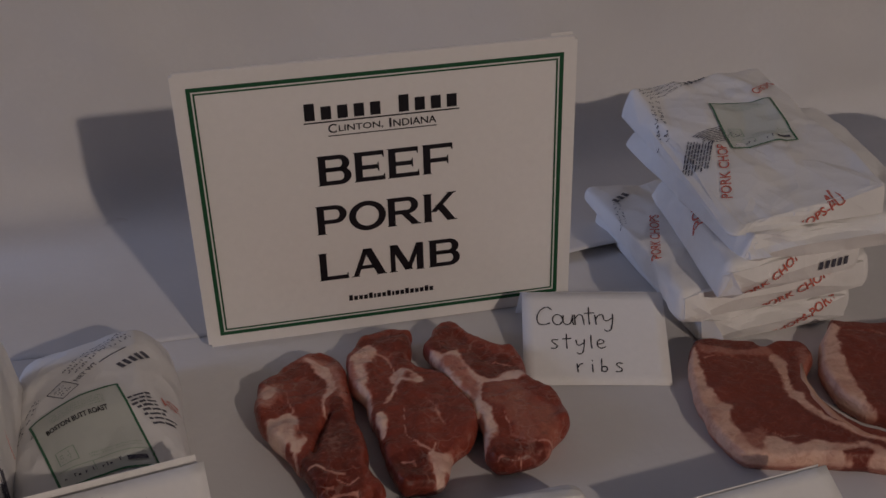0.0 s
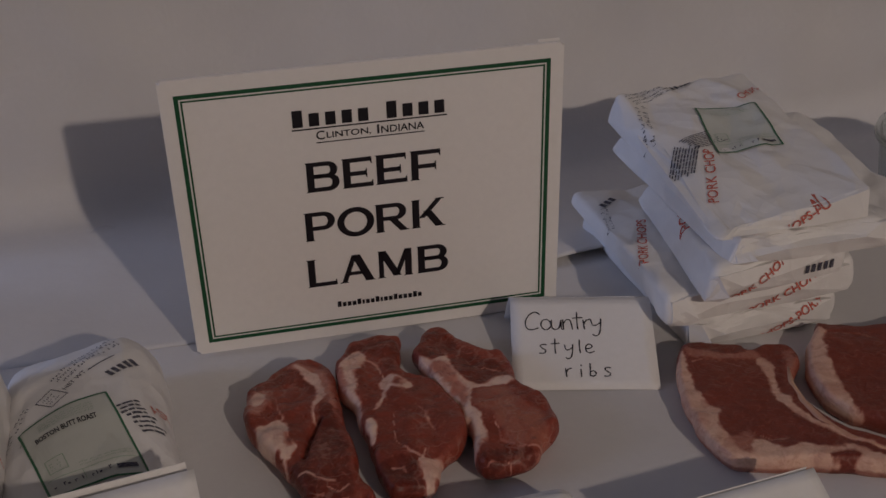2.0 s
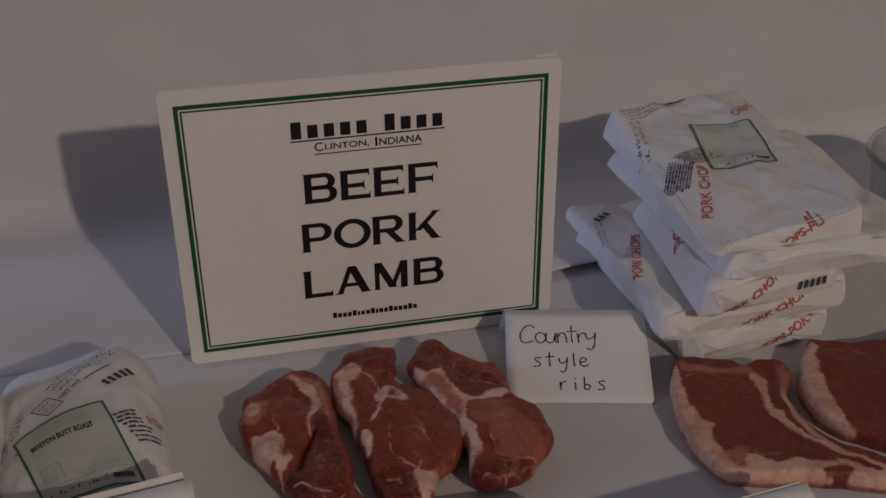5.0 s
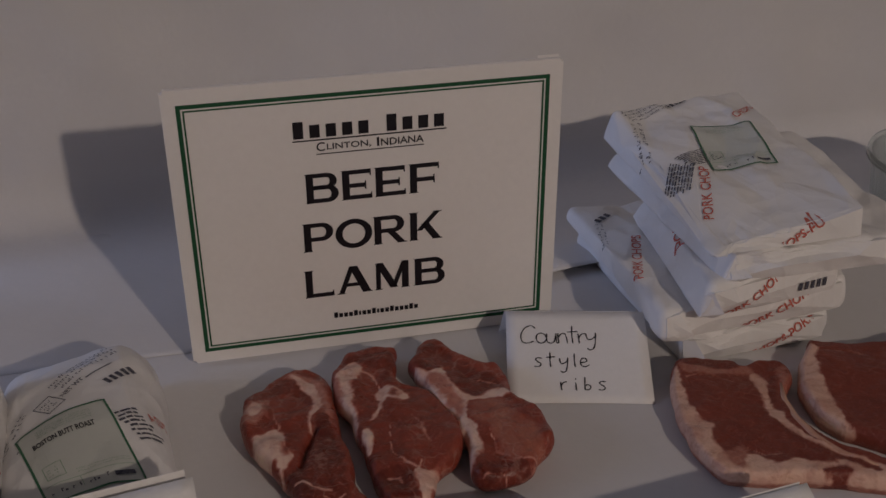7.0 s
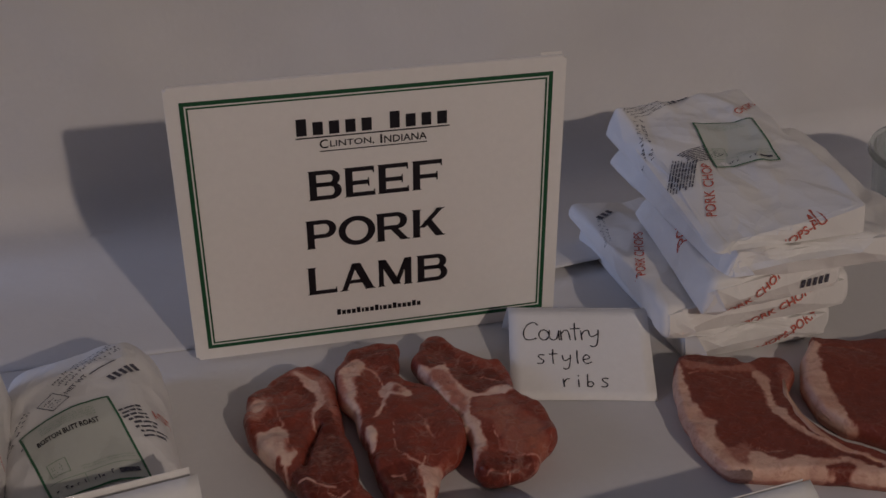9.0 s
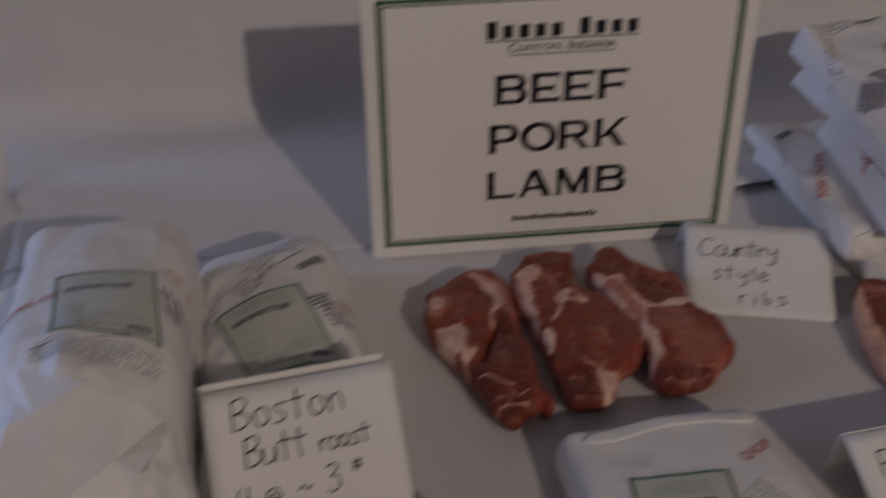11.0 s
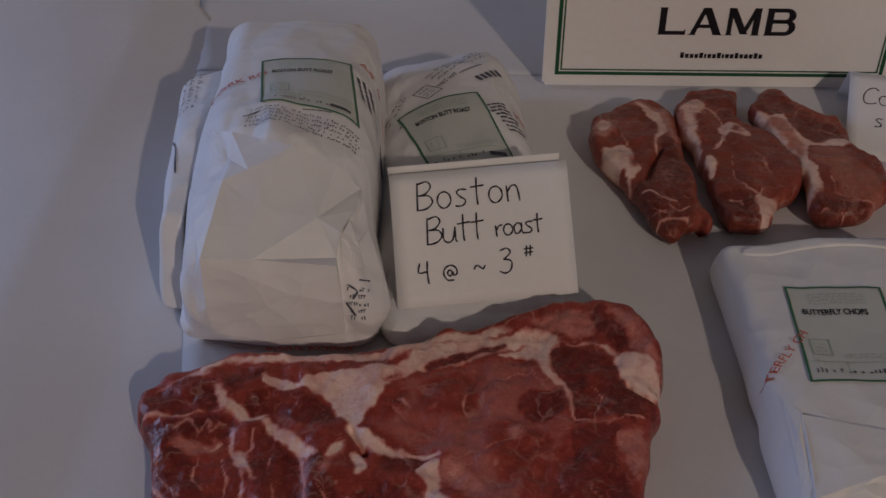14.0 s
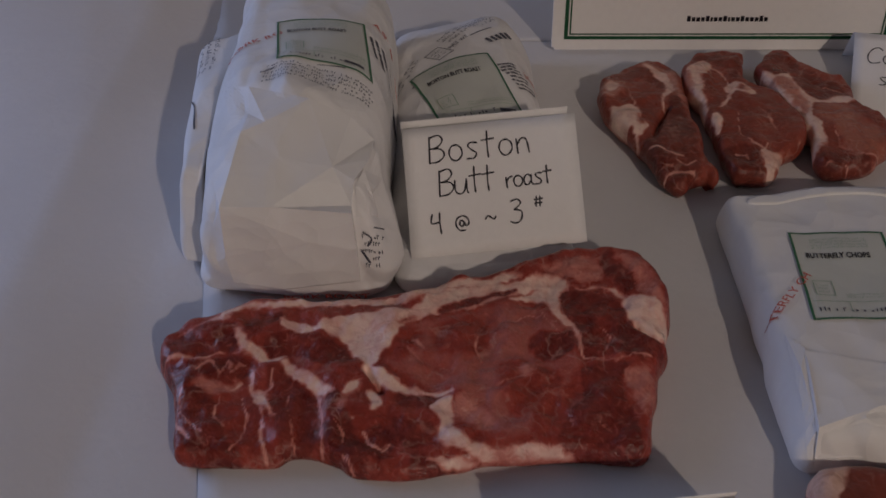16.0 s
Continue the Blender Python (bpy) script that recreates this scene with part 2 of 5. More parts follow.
class Slab:
    """A thick soft body over a closed outline: its top is a height over the plan, its sides bulge down to a foot."""

    def __init__(self, outline, top, res=0.003, base=0.0, bulge=0.004, inset=0.004, fat=None, thin=None):
        self.tone = None
        self.poly, self.top, self.res, self.base, self.bulge, self.inset, self.fat, self.thin = outline, top, res, base, bulge, inset, fat, thin

    def z(self, x, y):
        x, y = np.atleast_1d(np.asarray(x, float)), np.atleast_1d(np.asarray(y, float))
        d, _ = inside_distance(self.poly, x, y)
        return self.top(x, y, np.maximum(d, 0))

    def mesh(self, name, material):
        r = self.res
        lo, hi = self.poly.min(0) - 2 * r, self.poly.max(0) + 2 * r
        xs, ys = np.arange(lo[0], hi[0] + r, r), np.arange(lo[1], hi[1] + r, r)
        X, Y = np.meshgrid(xs, ys)
        d, near = inside_distance(self.poly, X, Y)
        inn = d > 0.25 * r
        grown = inn.copy()
        grown[1:] |= inn[:-1]
        grown[:-1] |= inn[1:]
        side = grown.copy()
        grown[:, 1:] |= side[:, :-1]
        grown[:, :-1] |= side[:, 1:]
        snap = grown & ~inn
        X, Y = np.where(snap, near[..., 0], X), np.where(snap, near[..., 1], Y)
        Z = self.top(X, Y, np.where(inn, d, 0))
        ids = np.full(X.shape, -1)
        ids[grown] = np.arange(grown.sum())
        verts = np.stack([X[grown], Y[grown], Z[grown]], 1)
        q = np.stack([ids[:-1, :-1], ids[:-1, 1:], ids[1:, 1:], ids[1:, :-1]], -1).reshape(-1, 4)
        q = q[(q >= 0).all(1)]
        edges = {}
        for f in q:
            for k in range(4):
                e = (int(f[k]), int(f[(k + 1) % 4]))
                edges[e] = True
        rim = [e for e in edges if (e[1], e[0]) not in edges]
        ring = sorted({v for e in rim for v in e})
        c = verts[ring]
        eps = 0.002
        g = np.stack([inside_distance(self.poly, c[:, 0] + eps, c[:, 1])[0] - inside_distance(self.poly, c[:, 0] - eps, c[:, 1])[0],
                      inside_distance(self.poly, c[:, 0], c[:, 1] + eps)[0] - inside_distance(self.poly, c[:, 0], c[:, 1] - eps)[0]], 1)
        out = -g / (np.linalg.norm(g, axis=1, keepdims=True) + 1e-9)
        faces = [tuple(int(i) for i in f) for f in q]
        layers, allv = [ring], [verts]
        total = len(verts)
        for s in ((0.9, 0.78, 0.66, 0.54, 0.42, 0.3, 0.18, 0.08, 0.0) if self.thin is None else (0.0,)):
            off = self.bulge * 4 * s * (1 - s) - self.inset * (1 - s) ** 2
            low = c.copy()
            low[:, :2] += out * np.reshape(off * np.ones(len(c)), (-1, 1))
            low[:, 2] = (self.base if self.thin is None else c[:, 2] - self.thin) * (1 - s) + c[:, 2] * s
            allv.append(low)
            layers.append(list(range(total, total + len(low))))
            total += len(low)
        pos = {v: k for k, v in enumerate(ring)}
        for a, b in zip(layers[:-1], layers[1:]):
            for e in rim:
                i, j = pos[e[0]], pos[e[1]]
                faces.append((a[j], a[i], b[i], b[j]))
        if self.thin is None:
            mid = np.array([[c[:, 0].mean(), c[:, 1].mean(), self.base]])
            allv.append(mid)
            for e in rim:
                i, j = pos[e[0]], pos[e[1]]
                faces.append((layers[-1][j], layers[-1][i], total))
        v = np.concatenate(allv)
        me = bpy.data.meshes.new(name)
        me.from_pydata(v.tolist(), [], faces)
        me.polygons.foreach_set("use_smooth", [True] * len(me.polygons))
        if self.fat is not None:
            at = me.attributes.new("fat", "FLOAT", "POINT")
            at.data.foreach_set("value", np.clip(self.fat(v[:, 0], v[:, 1], v[:, 2]), 0, 1).astype(np.float32))
            if self.tone is not None:
                at = me.attributes.new("tone", "FLOAT", "POINT")
                at.data.foreach_set("value", self.tone(v[:, 0], v[:, 1]).astype(np.float32))
        me.materials.append(material)
        me.update()
        return me


def thing(name, label, category, m=None, group=""):
    ob = tagged(new(name), label, category, group)
    if m is not None:
        ob.matrix_world = m
    return ob


def child(name, me, parent, label=""):
    ob = new(name, me)
    ob.parent = parent
    return tagged(ob, label) if label else ob


def raw(name, verts, faces, material, smooth=False):
    me = bpy.data.meshes.new(name)
    me.from_pydata([tuple(map(float, v)) for v in verts], [], [tuple(int(i) for i in f) for f in faces])
    if smooth:
        me.polygons.foreach_set("use_smooth", [True] * len(me.polygons))
    me.materials.append(material)
    me.update()
    return me


def box_bm(w, d, h, at=(0, 0, 0), bevel=0.0, segments=2):
    bm = bmesh.new()
    bmesh.ops.create_cube(bm, size=1, matrix=Matrix.Translation(at) @ Matrix.Diagonal((w, d, h, 1)))
    if bevel:
        bmesh.ops.bevel(bm, geom=bm.edges[:], offset=bevel, segments=segments, affect="EDGES")
    return bm


def part(name, bm, material, parent, label=""):
    me = bpy.data.meshes.new(name)
    bm.to_mesh(me)
    bm.free()
    me.materials.append(material)
    return child(name, me, parent, label)


LETTERS = {}


def letters(text, bold=0.0):
    """Flat triangles of a text in the built-in font, with its box brought to 0..1 by 0..1."""
    if (text, bold) not in LETTERS:
        cu = bpy.data.curves.new("lettering", "FONT")
        cu.body, cu.size, cu.offset, cu.resolution_u = text, 1.0, bold, 3
        ob = new("lettering", cu)
        bpy.context.view_layer.update()
        me = bpy.data.meshes.new_from_object(ob.evaluated_get(bpy.context.evaluated_depsgraph_get()))
        v = np.array([p.co[:2] for p in me.vertices])
        f = [tuple(p.vertices) for p in me.polygons]
        bpy.data.objects.remove(ob)
        bpy.data.curves.remove(cu)
        bpy.data.meshes.remove(me)
        v = (v - v.min(0)) / (v.max(0) - v.min(0))
        LETTERS[text, bold] = (v, f)
    return LETTERS[text, bold]


class Print:
    """Gathers flat marks in u, v and lays them on a surface as one mesh."""

    def __init__(self):
        self.v, self.f = [], []

    def add(self, v, f):
        n = len(self.v)
        self.v += [tuple(p) for p in v]
        self.f += [tuple(i + n for i in q) for q in f]
        return self

    def text(self, text, u, v, w, h, bold=0.0):
        p, f = letters(text, bold)
        return self.add(p * (w, h) + (u, v), f)

    def bar(self, u, v, w, h, step=0.006):
        nx, ny = max(1, math.ceil(w / step)), max(1, math.ceil(h / step))
        p = [(u + w * i / nx, v + h * j / ny) for j in range(ny + 1) for i in range(nx + 1)]
        return self.add(p, [(j * (nx + 1) + i, j * (nx + 1) + i + 1, (j + 1) * (nx + 1) + i + 1, (j + 1) * (nx + 1) + i) for j in range(ny) for i in range(nx)])

    def outline_box(self, u, v, w, h, t):
        return self.bar(u, v, w, t).bar(u, v + h - t, w, t).bar(u, v + t, t, h - 2 * t).bar(u + w - t, v + t, t, h - 2 * t)

    def stroke(self, pts, width):
        """A pen stroke: a ribbon along a smoothed line."""
        p = np.array(pts, float)
        if len(p) > 2:
            q = []
            for k in range(len(p) - 1):
                a, b, c, d = p[max(k - 1, 0)], p[k], p[k + 1], p[min(k + 2, len(p) - 1)]
                for s in np.linspace(0, 1, 5, endpoint=False):
                    q.append(0.5 * (2 * b + (c - a) * s + (2 * a - 5 * b + 4 * c - d) * s * s + (3 * b - a - 3 * c + d) * s ** 3))
            p = np.array(q + [p[-1]])
        t = np.gradient(p, axis=0)
        t /= np.linalg.norm(t, axis=1, keepdims=True) + 1e-9
        nrm = np.stack([-t[:, 1], t[:, 0]], 1)
        wid = width / 2 * (1 + 0.18 * np.sin(np.arange(len(p)) * 0.9))[:, None]
        v = np.concatenate([p + nrm * wid, p - nrm * wid])
        n = len(p)
        self.add(v, [(k, k + n, k + 1 + n, k + 1) for k in range(n - 1)])
        for e in (p[0], p[-1]):
            self.add([e + width / 2 * np.array((math.cos(a), math.sin(a))) for a in np.linspace(0, 2 * math.pi, 7)[:-1]], [tuple(range(6))])
        return self

    def smudges(self, u, v, w, h, rows, rng, fill=0.75):
        """Lines of small print too small to read: a row of tiny uneven marks."""
        rh = h / rows
        mark = max(0.0007, rh * 0.36)
        for k in range(rows):
            x = u
            while x < u + w - mark:
                for _ in range(rng.randint(2, 7)):
                    if x > u + w - mark or rng.random() > fill + 0.15:
                        x += mark
                        continue
                    y0 = v + h - (k + 0.82) * rh + rng.uniform(-0.05, 0.05) * rh
                    hh = rh * rng.uniform(0.34, 0.62)
                    q = rng.random()
                    if q < 0.4:
                        self.bar(x, y0, mark * 0.3, hh)
                        self.bar(x, y0 + hh * 0.75, mark * 0.8, hh * 0.28)
                    elif q < 0.7:
                        self.bar(x + mark * 0.25, y0, mark * 0.35, hh)
                    else:
                        self.bar(x, y0, mark * 0.75, hh * 0.5)
                    x += mark * 1.15
                x += mark * 0.9
        return self

    def words(self, u, v, w, h, rows, rng):
        """Rows of dense print as plain word-long bars."""
        rh = h / rows
        for k in range(rows):
            x, end = u + rng.uniform(0, 0.004), u + w - rng.uniform(0, 0.006)
            while x < end:
                n = min(rng.uniform(0.003, 0.010), end - x)
                self.bar(x, v + k * rh, n, rh * rng.uniform(0.36, 0.55), 0.003)
                x += n + 0.0012
        return self

    def lay(self, name, material, parent, place, label=""):
        """place turns arrays u, v into x, y, z."""
        p = np.array(self.v, float)
        x, y, z = place(p[:, 0], p[:, 1])
        ob = child(name, raw(name, np.stack([x, y, z], 1), self.f, material), parent, label)
        return tagged(ob, kind="stuff") if name in ("stamp", "print", "name_block", "web_line") else ob


def on_plane(origin, right, up, lift=0.0006):
    o, r, w = (np.array(a, float) for a in (origin, right, up))
    r, w = r / np.linalg.norm(r), w / np.linalg.norm(w)
    n = np.cross(r, w)

    def place(u, v):
        p = o + np.outer(u, r) + np.outer(v, w) + n * lift
        return p[:, 0], p[:, 1], p[:, 2]
    return place


# pen letters on a grid 10 high: strokes parted by /, points by spaces
PEN_LETTERS = {
    "C": "7,9 5,10.5 2,9 0,5 0.5,1 3,0 6,1", "o": "3,6 1,5.5 0,3 1,0.5 3,0 4.8,2 4.5,4.6 3,6", "u": "0,5.5 0,1.5 1.5,0 3.5,1 4.5,5.5/4.5,5.5 4.6,1 5,0",
    "n": "0,5.6 0.3,0/0.3,3.5 1.8,5.6 3.5,5.4 4.2,3 4.5,0", "t": "2.2,10 2,4 2.2,0/0,6.6 4.6,6.9", "r": "0,5.5 0.4,0/0.3,3 1.6,5.2 3.4,5.8",
    "y": "0,5.6 0.6,2.6 2.2,2.2 4.2,3.6/4.8,6 4.4,1 3.4,-3 1.6,-4 0.4,-3.2", "s": "4,6 1.6,6.2 0.6,5 2,3.4 3.6,2 2.6,0.2 0,0.2",
    "k": "0.6,9 0.5,4 0.4,0/4,5.6 0.6,2.6 2,3 4.6,0",
    "l": "1,9 0.8,4 1.2,0", "e": "0.4,2.8 3.6,3.6 3.6,5.4 1.8,6 0.2,4 0.6,1 2.6,0 5,1", "i": "0.8,5 0.9,0/0.9,7.6 1.0,8", "b": "0.6,9 0.4,4 0.3,0.4/0.4,3.2 2.6,3.8 3.8,2 2.4,0.2 0.4,0.6",
    "B": "0.6,10 0.2,0/0.6,9.6 4,10.4 5.4,8.4 3.6,6 1,5.4/1,5.4 4.6,5 5.8,2.6 3.6,0.4 0.2,0", "a": "4,5 2,6 0.2,4 0.6,0.8 2.4,0.4 4,2.4/4.2,5.6 4.2,1.6 5.2,0",
    "4": "0.6,9 0,5 3.8,5.2/4,9.5 3.8,5 4.2,0", "@": "4.6,4.6 3,5.6 2.2,3.6 3.6,2.4 4.8,4.4 5.4,2.6 7,3.6 6.6,6.4 4,8 1,6.6 0.2,3.4 2,0.4 5,0.2", "~": "0,3.6 1.4,5.4 3,4.4 4.6,3.4 5.6,4.8",
    "3": "0.6,9.4 3.2,10.2 4.6,8.4 2.4,6.2 1.8,5.8/1.8,5.8 4.8,4.8 4.4,1.4 2.2,0 0,0.8", "#": "1.4,6 0.8,0/3.6,6 3.2,0/0,4.2 5,4.6/0,1.8 4.6,2.2", "P": "0.8,10 0.4,0/0.8,9.6 4.6,10 5.4,7.4 3.4,5.2 0.8,4.8",
}


def handwriting(pr, words, u, v, size, width, gap=0.22, rise=0.0):
    """Writes words from u, v; size is the height of a capital."""
    k, x = size / 10, 0.0
    for ch in words:
        if ch == " ":
            x += 5
            continue
        strokes = [[tuple(map(float, p.split(","))) for p in s.split()] for s in PEN_LETTERS[ch].split("/")]
        for s in strokes:
            pr.stroke([(u + (x + a) * k, v + b * k + rise * (x + a) * k) for a, b in s], width)
        x += max(a for s in strokes for a, b in s) + 10 * gap
    return pr


# ---- the room, the table and its papers ----
def room_wall(name, w, d, h, at):
    part_ob = new(name, bpy.data.meshes.new(name))
    bm = box_bm(w, d, h, at)
    bm.to_mesh(part_ob.data)
    bm.free()
    part_ob.data.materials.append(FLOORING if name == "floor" else PLASTER)
    tagged(part_ob, "plain grey concrete floor under the table" if name == "floor" else "plain off-white plaster surface of the room", "floor" if name == "floor" else "wall", kind="structure")


room_wall("floor", 6.4, 9.4, 0.1, (0, -1.5, -0.81))
room_wall("ceiling", 6.4, 9.4, 0.1, (0, -1.5, 3.05))
room_wall("wall_north", 6.4, 0.1, 3.76, (0, 3.15, 1.12))
room_wall("wall_south", 6.4, 0.1, 3.76, (0, -6.15, 1.12))
room_wall("wall_west", 0.1, 9.2, 3.76, (-3.15, -1.5, 1.12))
room_wall("wall_east", 0.1, 9.2, 3.76, (3.15, -1.5, 1.12))

table = thing("folding_table", "long wooden folding table hidden under white paper", "table", pose(0.1, 0.55, -0.004))
part("tabletop", box_bm(2.6, 1.75, 0.03, (0, 0, -0.016), 0.004), WOOD, table)
for lx in (-1.2, 1.2):
    for ly in (-0.75, 0.75):
        part("leg", box_bm(0.04, 0.04, 0.725, (lx, ly, -0.3935), 0.004), WOOD, table)


def sheet(name, label, category, f, nu, nv, material, thick=0.0005):
    """A sheet of paper; f turns u, v in 0..1 into x, y, z."""
    U, V = np.meshgrid(np.linspace(0, 1, nu), np.linspace(0, 1, nv))
    x, y, z = f(U.ravel(), V.ravel())
    faces = [(j * nu + i, j * nu + i + 1, (j + 1) * nu + i + 1, (j + 1) * nu + i) for j in range(nv - 1) for i in range(nu - 1)]
    ob = tagged(new(name, raw(name, np.stack([x, y, z], 1), faces, material, True)), label, category)
    mod = ob.modifiers.new("thickness", "SOLIDIFY")
    mod.thickness, mod.offset = thick, -1
    return ob


def cove(s, turn_at, radius):
    """Along a sheet that lies flat, bends up in a cove and stands: y and z at run s."""
    arc = radius * math.pi / 2
    a = np.clip((s - turn_at) / radius, 0, math.pi / 2)
    y = np.where(s < turn_at, s, turn_at + radius * np.sin(a))
    z = np.where(s < turn_at, 0, radius * (1 - np.cos(a))) + np.maximum(s - turn_at - arc, 0)
    return y, z


def table_paper(u, v):
    y = -0.3 + 1.6 * v
    x = (-0.36 - 0.11 * (y - 0.6) / 0.6) + u * 1.5
    return x, y, 0.0012 + 0.0012 * (1 + vnoise(x, y, 8, 3)) * 0.5 + 0.0006 * (1 + facets(x, y, 7, 4))


def back_paper(u, v):
    edge = 1.026 + 0.075 * np.clip((u * 1.5 - 0.36) / 0.45, 0, 1.6)
    y, z = cove(edge + v * 1.35, 1.30, 0.05)
    x = -0.435 - 0.04 * np.clip((y - 1.05) / 0.2, 0, 1) - 0.13 * np.clip((y - 1.22) / 0.1, 0, 1) + u * 1.6
    lip = 0.010 * np.exp(-((x - 0.34) / 0.11) ** 2) * np.exp(-(v * 1.35 / 0.07) ** 2)
    soft = 0.010 * vnoise(x, z + y, 5, 8) + 0.004 * vnoise(x, z + y, 13, 9) + 0.006 * facets(x, z + y, 6, 10)
    up = np.clip(z / 0.1, 0, 1)
    return x, y + soft * up, z + 0.0032 + lip + 0.0005 * vnoise(x, y, 20, 5) * (1 - up)


def left_paper(u, v):
    y, z = cove(-0.3 + v * 2.2, 1.17, 0.06)
    x = -1.2 + u * (0.93 - 0.085 * np.clip((y - 1.0) / 0.17, 0, 1)) - 0.11 * np.clip((y - 0.6) / 0.6, 0, 1.1)
    up = np.clip(z / 0.1, 0, 1)
    soft = 0.010 * vnoise(x, z + y, 6, 12) + 0.006 * vnoise(x, 0.3 * (z + y), 14, 13)
    return x, y + soft * up, z + 0.0002 + (1 - up) * ((0.009 * (1 + vnoise(x + 0.35 * y, 0.30 * y, 9, 14)) + 0.004 * (1 + facets(x + 0.4 * y, 0.6 * y, 8, 15))) * np.clip((-0.41 - x) / 0.1, 0, 1))


sheet("table_paper", "white butcher paper spread over the table", "paper", table_paper, 90, 90, SHEET)
sheet("backdrop_paper", "white paper backdrop curving up behind the display", "paper", back_paper, 120, 160, SHEET)
sheet("side_paper", "creased white paper covering the table beside the display", "paper", left_paper, 110, 170, CLOTH)

# ---- the sign ----
sign = thing("sign", "white board sign with green double border and black capitals", "sign", pose(0.1073, 1.0063, 0.0050, 0.74, 0.32, 1.0))
bm = box_bm(0.358, 0.005, 0.280, (0, 0, 0.1400))
bmesh.ops.bevel(bm, geom=[e for e in bm.edges if abs(e.verts[0].co.y - e.verts[1].co.y) > 0.001], offset=0.003, segments=3, affect="EDGES")
bmesh.ops.bevel(bm, geom=[e for e in bm.edges if e.is_boundary is False and abs(e.verts[0].co.y - e.verts[1].co.y) < 1e-6 and e.calc_face_angle(0) > 1], offset=0.0006, segments=2, affect="EDGES")
part("board", bm, BOARD, sign, "white glossy board")
part("easel_back", box_bm(0.09, 0.003, 0.20, (0.0, 0.0245, 0.100), 0.0008), BOARD, sign, "white card easel strut")
part("backing_sheet", box_bm(0.020, 0.0012, 0.2815, (0.1665, 0.0050, 0.14075), 0.0004), BOARD, sign, "thin white backing sheet edge")
FRONT = on_plane((-0.178, -0.0025, 0), (1, 0, 0), (0, 0, 1), 0.0005)
Print().outline_box(0.0115, 0.0125, 0.333, 0.2535, 0.0038).lay("border", GREEN, sign, FRONT, "thick green border line")
Print().outline_box(0.0168, 0.0178, 0.3224, 0.2429, 0.0016).lay("border", GREEN, sign, FRONT, "thin green border line")
rng = random.Random(4)


def plain_word(pr, u, v, w, h, count, tall=1.25):
    """A name as plain blocks, one for each letter."""
    step = w / count
    for k in range(count):
        pr.bar(u + k * step, v, step * 0.62, h * (tall if k == 0 else 1))
    return pr


pr = Print()
plain_word(pr, 0.1095, 0.2248, 0.073, 0.0125, 5, 1.3)
plain_word(pr, 0.1934, 0.2248, 0.058, 0.0125, 4, 1.3)
pr.lay("name_block", BLACK, sign, FRONT)
Print().bar(0.1085, 0.2218, 0.1397, 0.0013).bar(0.1292, 0.2080, 0.0980, 0.0010).lay("underline", BLACK, sign, FRONT)
pr = Print().text("C", 0.1295, 0.2112, 0.0076, 0.0088, 0.01).text("LINTON,", 0.1388, 0.2112, 0.0398, 0.0070, 0.01)
pr.text("I", 0.1842, 0.2112, 0.0019, 0.0088, 0.01).text("NDIANA", 0.1878, 0.2112, 0.0392, 0.0070, 0.01).lay("lettering", BLACK, sign, FRONT)


